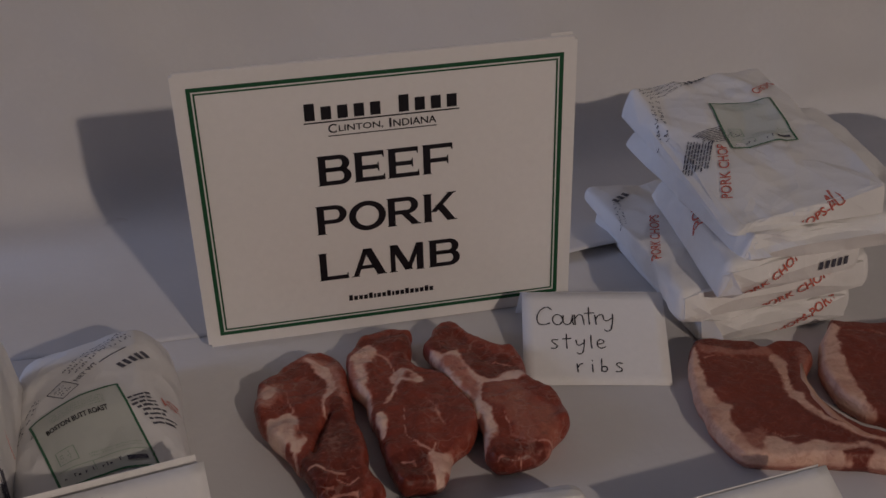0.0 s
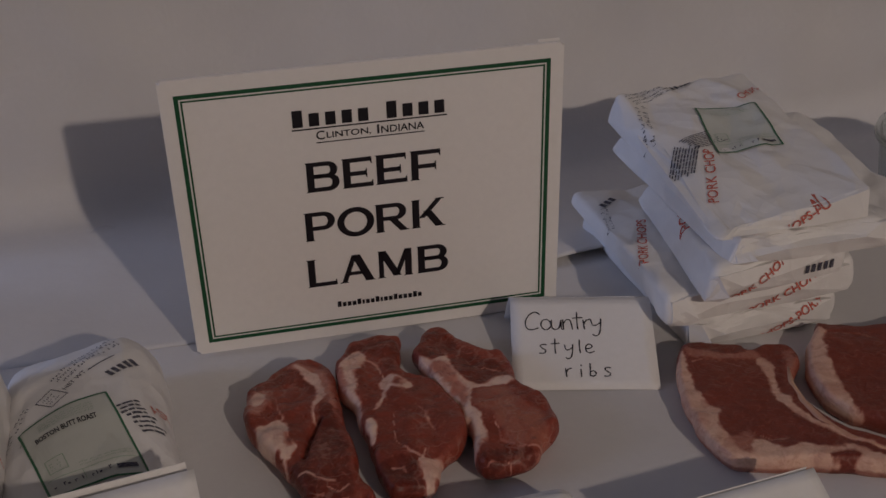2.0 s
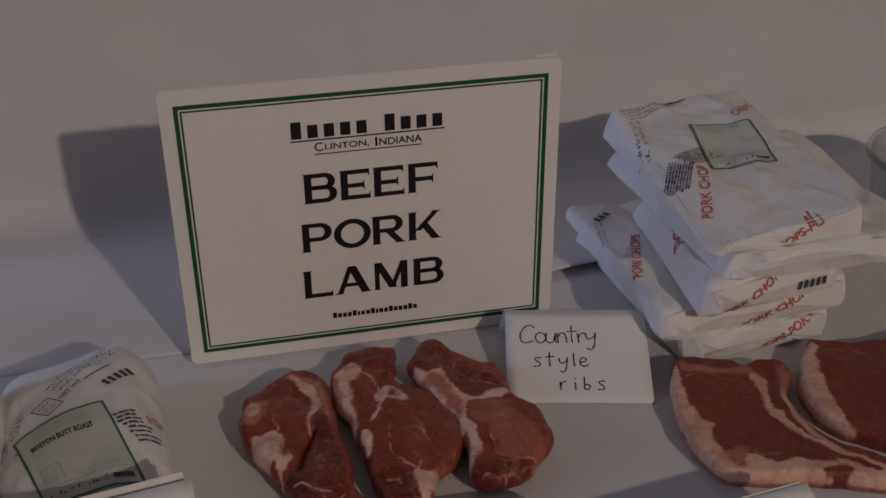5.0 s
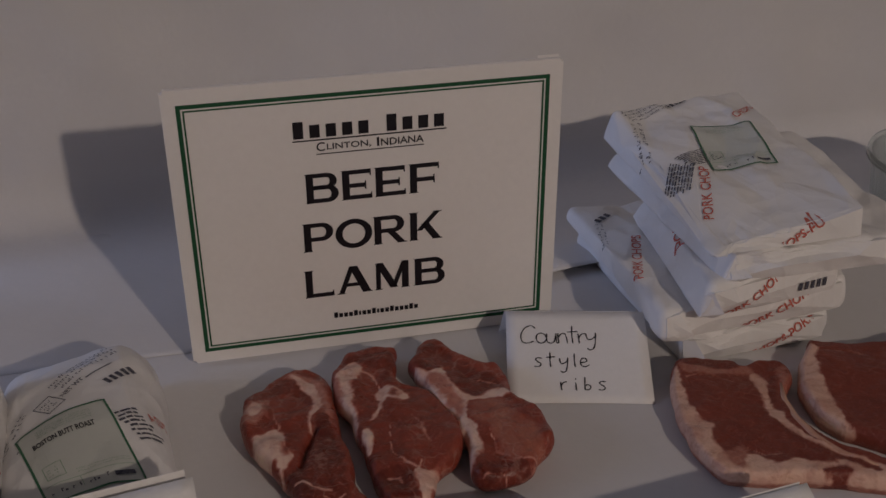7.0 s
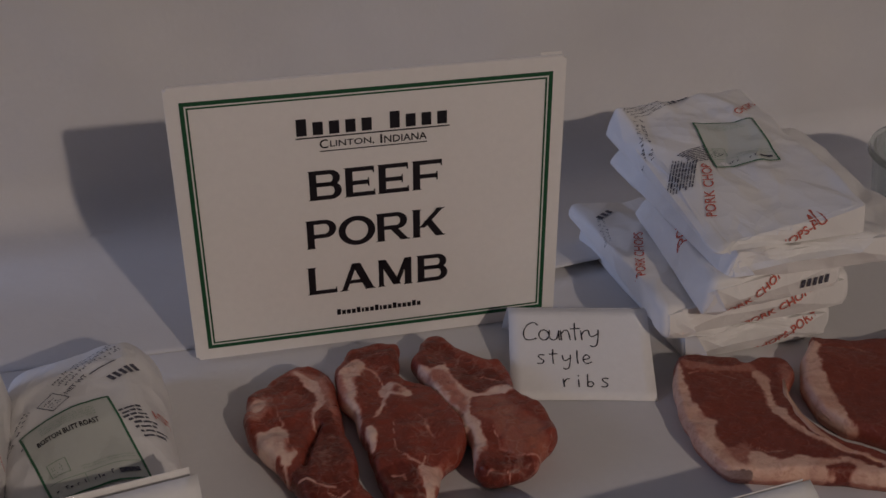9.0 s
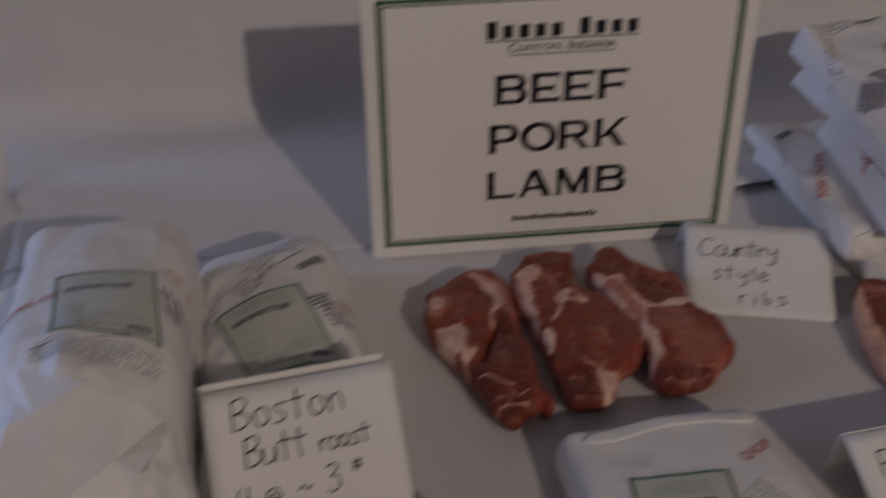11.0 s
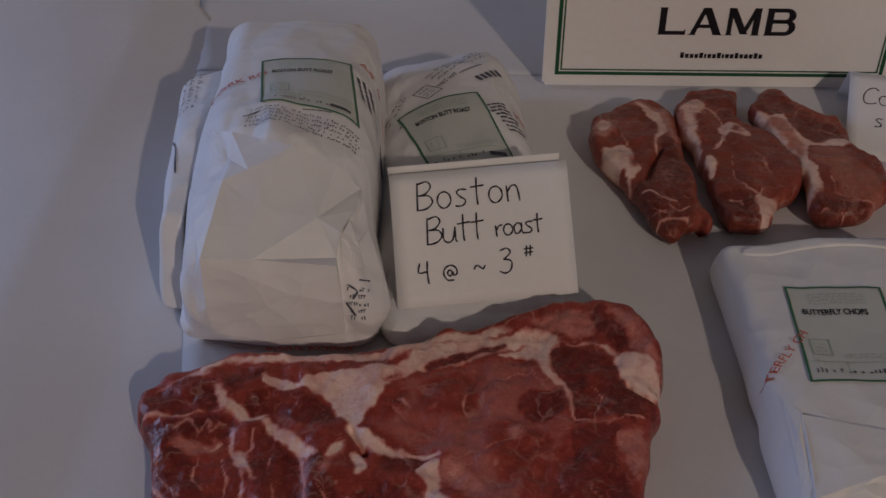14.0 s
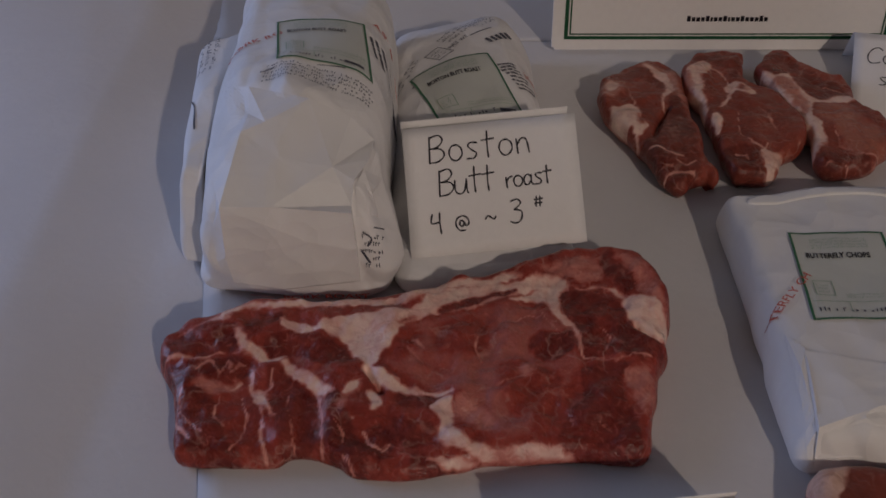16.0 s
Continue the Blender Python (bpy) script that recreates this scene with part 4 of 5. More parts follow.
# roast standing close behind it
side = Packet(((-0.384, 0.640, 0.003), (-0.366, 0.636, 0.003), (-0.360, 0.885, 0.003), (-0.414, 0.880, 0.003)),
              ((-0.374, 0.645, 0.092), (-0.356, 0.642, 0.092), (-0.354, 0.866, 0.100), (-0.398, 0.850, 0.090)), 0.008, 0.0022, 33, ((0, 0.5, 1), (0, 0.010, 0)), 0.0028, 26)
side.build("roast in printed white butcher paper behind a taller one", "roast packages")
WEST, WUP = (0.13, -1, 0), (0.75, 0.1, 0.65)
Print().smudges(-0.08, 0.0, 0.075, 0.020, 3, random.Random(15), 0.75).lay("stamp", STAMP, side.ob, side.onto((-0.390, 0.78, 0.090), WEST, WUP))
Print().stroke([(0.02, -0.01), (0.05, 0.004), (0.085, 0.006)], 0.0014).lay("stamp", STAMP, side.ob, side.onto((-0.386, 0.78, 0.090), WEST, WUP))
Print().smudges(0.02, -0.03, 0.07, 0.010, 1, random.Random(25), 0.5).lay("stamp", RED, side.ob, side.onto((-0.386, 0.78, 0.090), WEST, WUP))

# low roast under the written card
low = Packet(((-0.207, 0.598, 0.002), (-0.068, 0.608, 0.002), (-0.098, 0.985, 0.002), (-0.245, 0.970, 0.002)),
             ((-0.200, 0.606, 0.018), (-0.070, 0.614, 0.022), (-0.122, 0.965, 0.068), (-0.225, 0.950, 0.056)), 0.024, 0.0024, 41,
             ((0, 0.1, 0.25, 0.42, 0.62, 0.85, 1), (0, 0.008, 0.028, 0.035, 0.034, 0.022, 0)), 0.0028, 26)
low.build("low roast in white butcher paper with green label", "roast packages")
sticker(low, -0.156, 0.800, 15, "BOSTON BUTT ROAST", 2, 0.074, 0.098, -0.10)
name_blocks(low, -0.127, 0.896, 50, 0.034, 0.008, 5)
small_print(low, -0.158, 0.914, 48, 0.070, 0.019, 3, 16, 0.8)
Print().bar(0.0, 0, 0.030, 0.0012).text("NET WT", -0.026, 0, 0.024, 0.005, 0.01).lay("stamp", STAMP, low.ob, low.top(-0.154, 0.890, 48))
Print().outline_box(-0.009, -0.011, 0.018, 0.022, 0.0009).smudges(-0.006, -0.007, 0.012, 0.014, 3, random.Random(6)).lay("stamp", STAMP, low.ob, low.top(-0.183, 0.866, 46))
dense_print(low, -0.1115, 0.831, 38, 0.026, 0.036, 8, 17)
red_words(low, "AST", -0.0985, 0.852, 45, 0.018, 0.008)
small_print(low, -0.217, 0.845, 66, 0.060, 0.012, 2, 18, 0.5)

# wide flat packet of butterfly chops
wide = Packet(((0.066, 0.421, 0.002), (0.250, 0.432, 0.002), (0.214, 0.716, 0.002), (0.052, 0.700, 0.002)),
              ((0.074, 0.430, 0.040), (0.242, 0.438, 0.040), (0.206, 0.704, 0.044), (0.060, 0.690, 0.044)), 0.011, 0.0022, 51, ((0, 0.3, 0.7, 1), (0, 0.006, 0.006, 0)), 0.0028, 22, 1.8, 0.002)
wide.build("wide flat chops in white paper with green label", "chops packages")
wm = (0.150, 0.460, 0.045)
creased_lap(wide, "end_fold", "-70,34,4 -19,22,3 40,20,3 88,14,3 90,-44,3 20,-50,4 -74,-52,2 -73,-28,6 -30,-12,6 40,-14,7", "0-1-8 1-2-9 1-9-8 2-3-9 3-4-9 4-5-9 5-8-9 5-6-8 6-7-8 7-0-8", wm, X_, (0, 0.90, 0.44), "folded paper end with crisp creases")
creased_lap(wide, "side_fold", "-78,50,0.6 -69,36,2.5 -73,-28,2 -77,-50,0.8 -79,-37,0.8 -79,9,1 -75,18,3", "0-6-5 0-1-6 1-2-6 2-4-6 4-5-6 2-3-4", wm, X_, (0, 0.90, 0.44), "tucked triangular paper corner", 5)
wide.fold("top_fold", "-78,214 -60,226 0,232 50,232 50,222 0,222 -56,212", wm, X_, (0, 1, 0), 0.0018, 0.003, "upper lap of the paper")
sticker(wide, 0.1295, 0.578, -1, "BUTTERFLY CHOPS", 3, 0.071, 0.102)
red_words(wide, "TERFLY CH", 0.0825, 0.556, 53, 0.056, 0.0066, 0.0022)
red_words(wide, "CHOPS", 0.195, 0.650, 36, 0.034, 0.0085)
small_print(wide, 0.188, 0.594, -48, 0.040, 0.032, 6, 19, 1.0)
small_print(wide, 0.190, 0.505, 20, 0.045, 0.012, 2, 20, 0.6)

# stack of chops: front left, front right, back right, back left, foot and top
CHOPS = (
    (((0.386, 0.903), (0.540, 0.915), (0.538, 1.130), (0.362, 1.150)), (0.003, 0.003), (0.033, 0.033, 0.031, 0.030), "CHOPS-PORK", 0.68, 26),
    (((0.364, 0.899), (0.556, 0.919), (0.540, 1.140), (0.350, 1.154)), (0.034, 0.034), (0.066, 0.067, 0.064, 0.050), "PORK CHOPS", 0.60, 25),
    (((0.388, 0.882), (0.533, 0.904), (0.545, 1.090), (0.398, 1.090)), (0.066, 0.067), (0.098, 0.099, 0.098, 0.094), "PORK CHOPS", 0.36, 30),
    (((0.410, 0.888), (0.600, 0.884), (0.596, 1.140), (0.388, 1.148)), (0.099, 0.099), (0.126, 0.130, 0.128, 0.128), "", 0.5, 40),
    (((0.396, 0.886), (0.546, 0.890), (0.552, 1.190), (0.384, 1.158)), (0.129, 0.129), (0.137, 0.162, 0.157, 0.161), "CHOPS-PORK", 0.60, 27),
)
stack = []
for k, (plan, feet, tops, words, where, ang) in enumerate(CHOPS):
    pk = Packet([(*p, feet[0]) for p in plan], [(p[0] + (0.013 if n in (0, 3) and k > 1 else 0), p[1] + (0.004 if n < 2 else -0.004), z) for n, (p, z) in enumerate(zip(plan, tops))], 0.0042, 0.0036, 61 + k,
                ((0, 0.3, 0.7, 1), (0, 0.003, 0.003, 0)), 0.0024, 30, 1.4, 0.002)
    pk.build("chops in creased white paper with green label, topmost" if k == 4 else "chops in white paper with red print, in a stack", "chops packages")
    stack.append(pk)
    fl, fr = np.array(plan[0]), np.array(plan[1])
    along = (fr - fl) / np.linalg.norm(fr - fl)
    wid, hgt = np.linalg.norm(fr - fl), tops[1] - feet[0]
    at = (*(0.5 * (fl + fr)), 0.5 * (tops[1] + feet[0]))
    right = (*along, 0)
    half, hh = 500 * wid, 500 * hgt
    r_ = random.Random(90 + k)
    w_ = [r_.uniform(0.85, 1.15) for _ in range(8)]
    creased_lap(pk, "end_fold", f"{-0.97 * half:.0f},{-0.86 * hh:.0f},1 {-0.84 * half:.0f},{0.70 * hh:.0f},{3 * w_[0]:.1f} {-0.25 * half * w_[1]:.0f},{0.86 * hh:.0f},{4 * w_[2]:.1f} {0.55 * half * w_[3]:.0f},{0.84 * hh:.0f},{4 * w_[4]:.1f} "
                f"{0.95 * half:.0f},{0.80 * hh:.0f},3 {0.97 * half:.0f},{-0.82 * hh:.0f},1.5 {0.3 * half * w_[5]:.0f},{-0.88 * hh:.0f},2 {-0.4 * half * w_[6]:.0f},{-0.88 * hh:.0f},2 {-0.5 * half * w_[7]:.0f},0,5 {0.35 * half:.0f},{0.1 * hh:.0f},5",
                "0-1-8 1-2-8 2-9-8 2-3-9 3-4-9 4-5-9 5-6-9 6-8-9 6-7-8 7-0-8", at, right, (0, 0.05, 1), "flat folded paper end", 5)
    creased_lap(pk, "side_fold", f"{-1.0 * half:.0f},{-0.9 * hh:.0f},1 {-0.99 * half:.0f},{0.6 * hh:.0f},1.5 {-0.86 * half:.0f},{0.72 * hh:.0f},4 {-0.74 * half:.0f},{-0.5 * hh:.0f},7 {-0.82 * half:.0f},{-0.9 * hh:.0f},5",
                "0-1-3 1-2-3 0-3-4", at, right, (0, 0.05, 1), "tucked triangular paper corner", 4)
    if words:
        pl, pf = letters(words, 0.02)
        q = (pl - 0.5) * (0.074, 0.0080)
        ca, sa = math.cos(radians(ang)), math.sin(radians(ang))
        q = np.stack([q[:, 0] * ca - q[:, 1] * sa + wid * (where - 0.5), q[:, 0] * sa + q[:, 1] * ca], 1)
        keep = [f for f in pf if all(abs(q[i, 1]) < (0.44 if k < 4 else 0.30) * hgt for i in f)]
        Print().add(q, keep).lay("stamp", RED, pk.ob, pk.onto((at[0], at[1], at[2] - (0.004 if k == 4 else 0)), right, (0, 0.05, 1), 0.0013))
    if k == 2:
        plain_word(Print(), 0.030, -0.006, 0.034, 0.009, 5, 1).lay("stamp", STAMP, pk.ob, pk.onto(at, right, (0, 0.05, 1), 0.0013))
crown = stack[4]
sticker(crown, 0.4845, 1.048, -8, "", 5, 0.064, 0.096)
name_blocks(crown, 0.470, 1.165, 25, 0.030, 0.007, 5)
small_print(crown, 0.428, 1.150, 25, 0.055, 0.022, 4, 21, 0.85)
dense_print(crown, 0.443, 1.036, 24, 0.046, 0.026, 9, 22)
dense_print(crown, 0.411, 1.006, 63, 0.050, 0.026, 9, 26)
red_words(crown, "PORK CHOP", 0.425, 0.972, 72, 0.082, 0.010)
red_words(crown, "CHOPS", 0.530, 1.125, 40, 0.040, 0.009)
small_print(crown, 0.402, 1.090, 78, 0.080, 0.014, 2, 23, 0.6)
red_words(stack[1], "PORK CHOPS", 0.376, 1.010, 72, 0.085, 0.010)
name_blocks(stack[1], 0.374, 1.110, 35, 0.024, 0.008, 3)
red_words(stack[2], "PORK", 0.408, 0.990, 76, 0.042, 0.009)
small_print(stack[1], 0.362, 1.080, 82, 0.05, 0.010, 2, 24, 0.5)


# ---- raw meat ----
TONES = {"patch": 0, "flush": 1.0, "lean": 0.45, "mid": 0.45, "dark": 0.0, "pale": 1.0}


def cut(name, label, category, m, outline, height, edge, marks, material, seed, res=0.0020, relief=0.0034, rim=0.45, group="", squeeze=0.010, shrink=0.95, bones=(), undercut=0.002):
    """A cut of raw meat: plan outline in mm, seams of fat with their half width in mm, patches of fat and lean, grooves."""
    plan = points(outline)
    mid, half = 0.5 * (plan[:, 1].max() + plan[:, 1].min()), 0.5 * np.ptp(plan[:, 1])
    plan[:, 0] = plan[:, 0].mean() + shrink * (plan[:, 0] - plan[:, 0].mean())
    plan[:, 1] -= squeeze * (plan[:, 1] - mid) / half
    poly = rounded(plan, 6)
    poly = poly + 0.0016 * np.stack([vnoise(poly[:, 0], poly[:, 1], 70, seed + 20), vnoise(poly[:, 0], poly[:, 1], 70, seed + 21)], 1)
    tall = height if callable(height) else (lambda y: height + 0 * y)
    grooves = [points(p) for k, p in marks if k == "groove"]
    layers = [(k, rounded(points(p), 4) if k in TONES else points(p)) for k, p in marks if k != "groove"]
    seams = [(float(k) / 1000, p) for k, p in layers if k not in TONES]

    def paint(x, y):
        """Share of fat and tone of the lean, laid one over the other."""
        wx = x + 0.0026 * vnoise(x, y, 85, seed) + 0.0013 * vnoise(x, y, 260, seed + 1)
        wy = y + 0.0026 * vnoise(x, y, 85, seed + 2) + 0.0013 * vnoise(x, y, 260, seed + 3)
        f, t = np.zeros(len(x)), np.full(len(x), 0.45)
        for k, p in layers:
            if k in TONES:
                s1 = np.clip(0.5 + inside_distance(p, wx, wy)[0] / (0.0026 if k in ("patch", "dark") else 0.006), 0, 1)
                f = f * (1 - s1) + {"patch": 0.95, "flush": 0.34}.get(k, 0) * s1
                if k != "patch":
                    t = t * (1 - s1) + TONES[k] * s1
            else:
                sx, sy = x + 0.0035 * vnoise(x, y, 55, seed + 11), y + 0.0035 * vnoise(x, y, 55, seed + 12)
                w = max(0.72 * float(k), 0.95) / 1000 * (1 + 0.6 * vnoise(x, y, 110, seed + 4))
                f = np.maximum(f, min(0.8, 0.42 + 0.16 * float(k)) * np.clip(0.75 + 0.7 * vnoise(x, y, 48, seed + 13), 0.25, 1) * np.clip(1.2 * (1.25 - line_distance(p, sx + 0.5 * (wx - x), sy + 0.5 * (wy - y)) / w), 0, 1))
        return f, t

    def tone(x, y):
        return paint(x, y)[1]

    def fat(x, y, z):
        return paint(x, y)[0] * (0.90 + 0.2 * vnoise(x, y, 200, seed + 5)) * np.clip((z - 0.2 * tall(y)) / (0.3 * tall(y)), 0.35, 1)

    def top(x, y, d):
        e = 1 - np.clip(d / edge, 0, 1)
        z = tall(y) * (rim + (1 - rim) * np.sqrt(np.clip(1 - e ** 2, 0, 1)))
        z = z * (1 + 0.10 * vnoise(x, y, 22, seed + 7)) + relief * vnoise(x, y, 60, seed + 8) + 0.35 * relief * vnoise(x, y, 170, seed + 9)
        for w, p in seams:
            z = z - 0.0007 * np.exp(-(line_distance(p, x, y) / (1.3 * w + 0.001)) ** 2)
        for p in grooves:
            z = z - 0.007 * np.exp(-(line_distance(p, x, y) / 0.0025) ** 2)
        return z
    ob = thing(name, label, category, m, group)
    s = Slab(poly, top, res, 0, 0.0015, undercut, fat)
    s.tone = tone
    me = s.mesh("lean", material)
    rows = np.array([d.value for d in me.attributes["fat"].data])
    fatty = [k for k, q in enumerate(me.polygons) if rows[list(q.vertices)].mean() > 0.5]
    root = list(range(len(me.vertices)))

    def find(a):
        while root[a] != a:
            root[a] = root[root[a]]
            a = root[a]
        return a
    for k in fatty:
        q = me.polygons[k].vertices
        for a in q[1:]:
            root[find(a)] = find(q[0])
    islands = collections.defaultdict(set)
    for k in fatty:
        islands[find(me.polygons[k].vertices[0])].add(k)
    islands = [g for g in islands.values() if len(g) > 60]
    every = set(range(len(me.polygons)))
    for name2, others, note in [("lean", set().union(*islands), "")] + [("fat", every - g, "pale fat") for g in islands]:
        bm = bmesh.new()
        bm.from_mesh(me)
        bm.faces.ensure_lookup_table()
        bmesh.ops.delete(bm, geom=[bm.faces[k] for k in others], context="FACES")
        if len(bm.faces):
            m2 = bpy.data.meshes.new(name2)
            bm.to_mesh(m2)
            m2.materials.append(material)
            child(name2, m2, ob, note)
        bm.free()
    for half, line in bones:
        c = points(line)
        tube, faces, n = [], [], 10
        for i, p in enumerate(c):
            t = c[min(i + 1, len(c) - 1)] - c[max(i - 1, 0)]
            t = t / np.linalg.norm(t)
            r = half * (1.0 if 0 < i < len(c) - 1 else 0.3) * (1 + 0.12 * math.sin(3.0 * i))
            z0 = s.z(p[0], p[1])[0]
            for q in range(n):
                a = 2 * math.pi * q / n
                tube.append((p[0] - t[1] * r * math.cos(a), p[1] + t[0] * r * math.cos(a), z0 - 0.35 * r + 0.75 * r * math.sin(a)))
        m0 = len(c)
        faces = [(i * n + q, i * n + (q + 1) % n, (i + 1) * n + (q + 1) % n, (i + 1) * n + q) for i in range(m0 - 1) for q in range(n)] + [tuple(range(n))[::-1], tuple(range((m0 - 1) * n, m0 * n))]
        child("bone", raw("bone", tube, faces, BONE, True), ob, "cut rib bone")
    return ob, s


RIBS = "country style ribs"


def rib_height(y):
    return np.interp(y, (-0.11, -0.07, 0.03, 0.12), (0.024, 0.0285, 0.029, 0.0255))


cut("pork_rib", "raw country style pork rib with fatty edge on paper", "meat", pose(0.02, 0.84, 0.002),
    "-49,46 -46,67 -34,78 -20,91 -7,100 4,104 16,99 27,88 31,69 31,47 30,24 32,-0 34,-23 35,-44 34,-66 37,-75 43,-83 45,-92 40,-97 33,-92 26,-96 19,-99 13,-107 6,-109 1,-106 -4,-97 -10,-84 -15,-70 -20,-55 -26,-41 -33,-28 -41,-13 -47,2 -51,19 -52,33",
    rib_height, 0.007, (
    ("flush", "-47,52 -37,60 -29,52 -28,35 -36,21 -44,19 -50,28"), ("patch", "-45,49 -38,55 -32,47 -35,35 -43,33"),
    ("patch", "-44,1 -35,8 -23,11 -18,4 -18,-12 -14,-25 -13,-37 -21,-42 -28,-32 -35,-34 -41,-22"), ("mid", "-22,-12 -17,-14 -15,-23 -20,-28 -23,-21"),
    ("dark", "-46,58 -20,80 -8,85 6,72 13,52 7,40 -2,54 -15,63 -28,60"), ("flush", "-8,89 13,85 25,63 25,26 23,5 20,18 18,40 14,57 6,72"),
    ("patch", "-4,89 7,81 16,63 19,44 16,27 9,16 6,1 4,5 8,22 12,40 9,57 0,74"), ("dark", "10,5 19,22 25,5 26,-23 27,-44 13,-45 -2,-40 -1,-23"),
    ("groove", "10,5 0,-17 -7,-41"), ("dark", "-23,-58 -13,-46 2,-40 26,-45 28,-69 27,-89 21,-104 8,-113 -7,-117 -14,-100 -21,-80"),
    ("2.2", "-20,-41 -22,-55 -23,-70 -18,-76"), ("2.6", "-12,-63 -5,-61 3,-69 13,-72"), ("1.4", "-10,-87 -5,-92 4,-89"), ("1.6", "-5,-103 4,-96 13,-95 21,-97"),
    ("1.2", "8,-80 14,-87 21,-83"), ("flush", "-7,-124 1,-115 10,-116 14,-123 6,-132 -1,-135"), ("patch", "24,-106 32,-101 38,-111 32,-118 27,-113"),
    ("0.9", "-24,45 -21,25 -18,10"),
    ), MEAT_RIB, 71, 0.0014, 0.0026, 0.74, RIBS, 0.0, 1.0, (), 0.009)
cut("pork_rib", "raw country style pork rib with marbled fat on paper", "meat", pose(0.105, 0.86, 0.002),
    "-51,67 -44,81 -36,96 -26,104 -14,108 0,106 11,102 13,94 9,72 5,53 9,42 21,34 32,22 41,0 46,-21 47,-41 43,-60 36,-71 26,-79 17,-86 11,-99 5,-111 -5,-113 -19,-113 -29,-112 -33,-100 -35,-83 -36,-65 -37,-42 -41,-26 -42,-1 -46,12 -51,25 -53,43",
    rib_height, 0.007, (
    ("dark", "-38,83 -26,93 9,90 1,41 -7,41 -12,63 -23,78 -35,74"), ("patch", "-50,55 -40,71 -28,80 -23,67 -31,47 -37,26 -39,1 -36,-11 -41,-24 -47,-36 -50,-9 -53,20"),
    ("flush", "-53,47 -47,51 -48,25 -47,0 -52,2 -55,21"), ("mid", "-34,41 -27,47 -20,38 -18,21 -22,-3 -31,-11 -37,-3 -39,16"), ("2", "-22,62 -14,51 -12,34 -8,24"),
    ("1", "-11,85 0,79 6,72"), ("patch", "-19,22 -8,34 0,31 9,13 -2,6 -8,13 -16,1 -21,-11 -28,-15 -20,2 -16,13"), ("mid", "-1,26 3,20 -1,13 -5,18"),
    ("patch", "-37,-31 -32,-27 -29,-36 -31,-49 -35,-56 -39,-49"), ("lean", "-15,5 3,7 23,-1 32,-26 35,-61 31,-84 17,-83 5,-79 -2,-75 -7,-64 -11,-45 -14,-27"),
    ("1.2", "-13,-25 -14,-52 -13,-71 -4,-79 3,-85 9,-76"), ("0.8", "10,-14 17,-32 18,-54"), ("patch", "-1,-85 9,-86 17,-84 24,-88 15,-99 8,-109 2,-124 -2,-120 -1,-101"),
    ("flush", "19,-84 33,-80 30,-91 21,-98"), ("dark", "-40,-84 -16,-77 -3,-87 -3,-107 -3,-124 -11,-139 -34,-139 -38,-111"), ("0.9", "-22,-88 -13,-89 -11,-98"),
    ("0.9", "-32,-102 -28,-117"),
    ), MEAT_RIB, 73, 0.0014, 0.0026, 0.74, RIBS, 0.0, 1.0, (), 0.009)
cut("pork_rib", "raw country style pork rib with pale fat seam on paper", "meat", pose(0.18, 0.86, 0.002),
    "-54,70 -46,82 -42,96 -33,104 -21,102 -13,90 -6,74 9,58 24,51 30,37 30,20 27,5 33,-9 43,-21 47,-43 47,-62 42,-70 34,-76 27,-83 21,-93 10,-99 -5,-102 -17,-103 -25,-100 -30,-91 -30,-79 -27,-63 -26,-48 -31,-40 -31,-21 -37,-1 -42,17 -46,34 -50,51",
    rib_height, 0.007, (
    ("dark", "-43,89 -25,91 -13,59 -26,50 -40,48 -48,63"), ("dark", "-26,41 -11,58 3,40 19,29 23,10 11,7 -0,2 -11,2 -18,17 -25,27"),
    ("patch", "-50,56 -42,48 -27,50 -25,32 -18,12 -6,1 11,8 24,8 21,-3 9,-3 -12,-5 -18,-17 -19,-39 -16,-61 -15,-74 -25,-84 -33,-88 -33,-67 -33,-48 -34,-21 -41,7 -47,24 -51,41"),
    ("flush", "-44,41 -30,41 -23,15 -18,-8 -26,-26 -31,-6 -40,21"), ("pale", "-12,-8 6,-5 19,-7 18,-18 24,-33 33,-46 33,-83 25,-89 13,-86 2,-82 -3,-73 -5,-49 -14,-35"),
    ("1.6", "-5,-53 -3,-74 4,-83 17,-90 26,-91"), ("dark", "-36,-100 -26,-91 -11,-87 1,-87 17,-92 17,-103 8,-118 -6,-126 -25,-130 -36,-124"),
    ("mid", "-17,-67 -8,-62 -4,-77 -1,-86 -16,-88 -23,-84"), ("patch", "23,-94 34,-85 34,-93 24,-101 17,-106"), ("0.8", "-12,46 0,27 19,17"),
    ("0.9", "-23,-100 -10,-97 -0,-104"),
    ), MEAT_RIB, 75, 0.0014, 0.0026, 0.74, RIBS, 0.0, 1.0, (), 0.009)

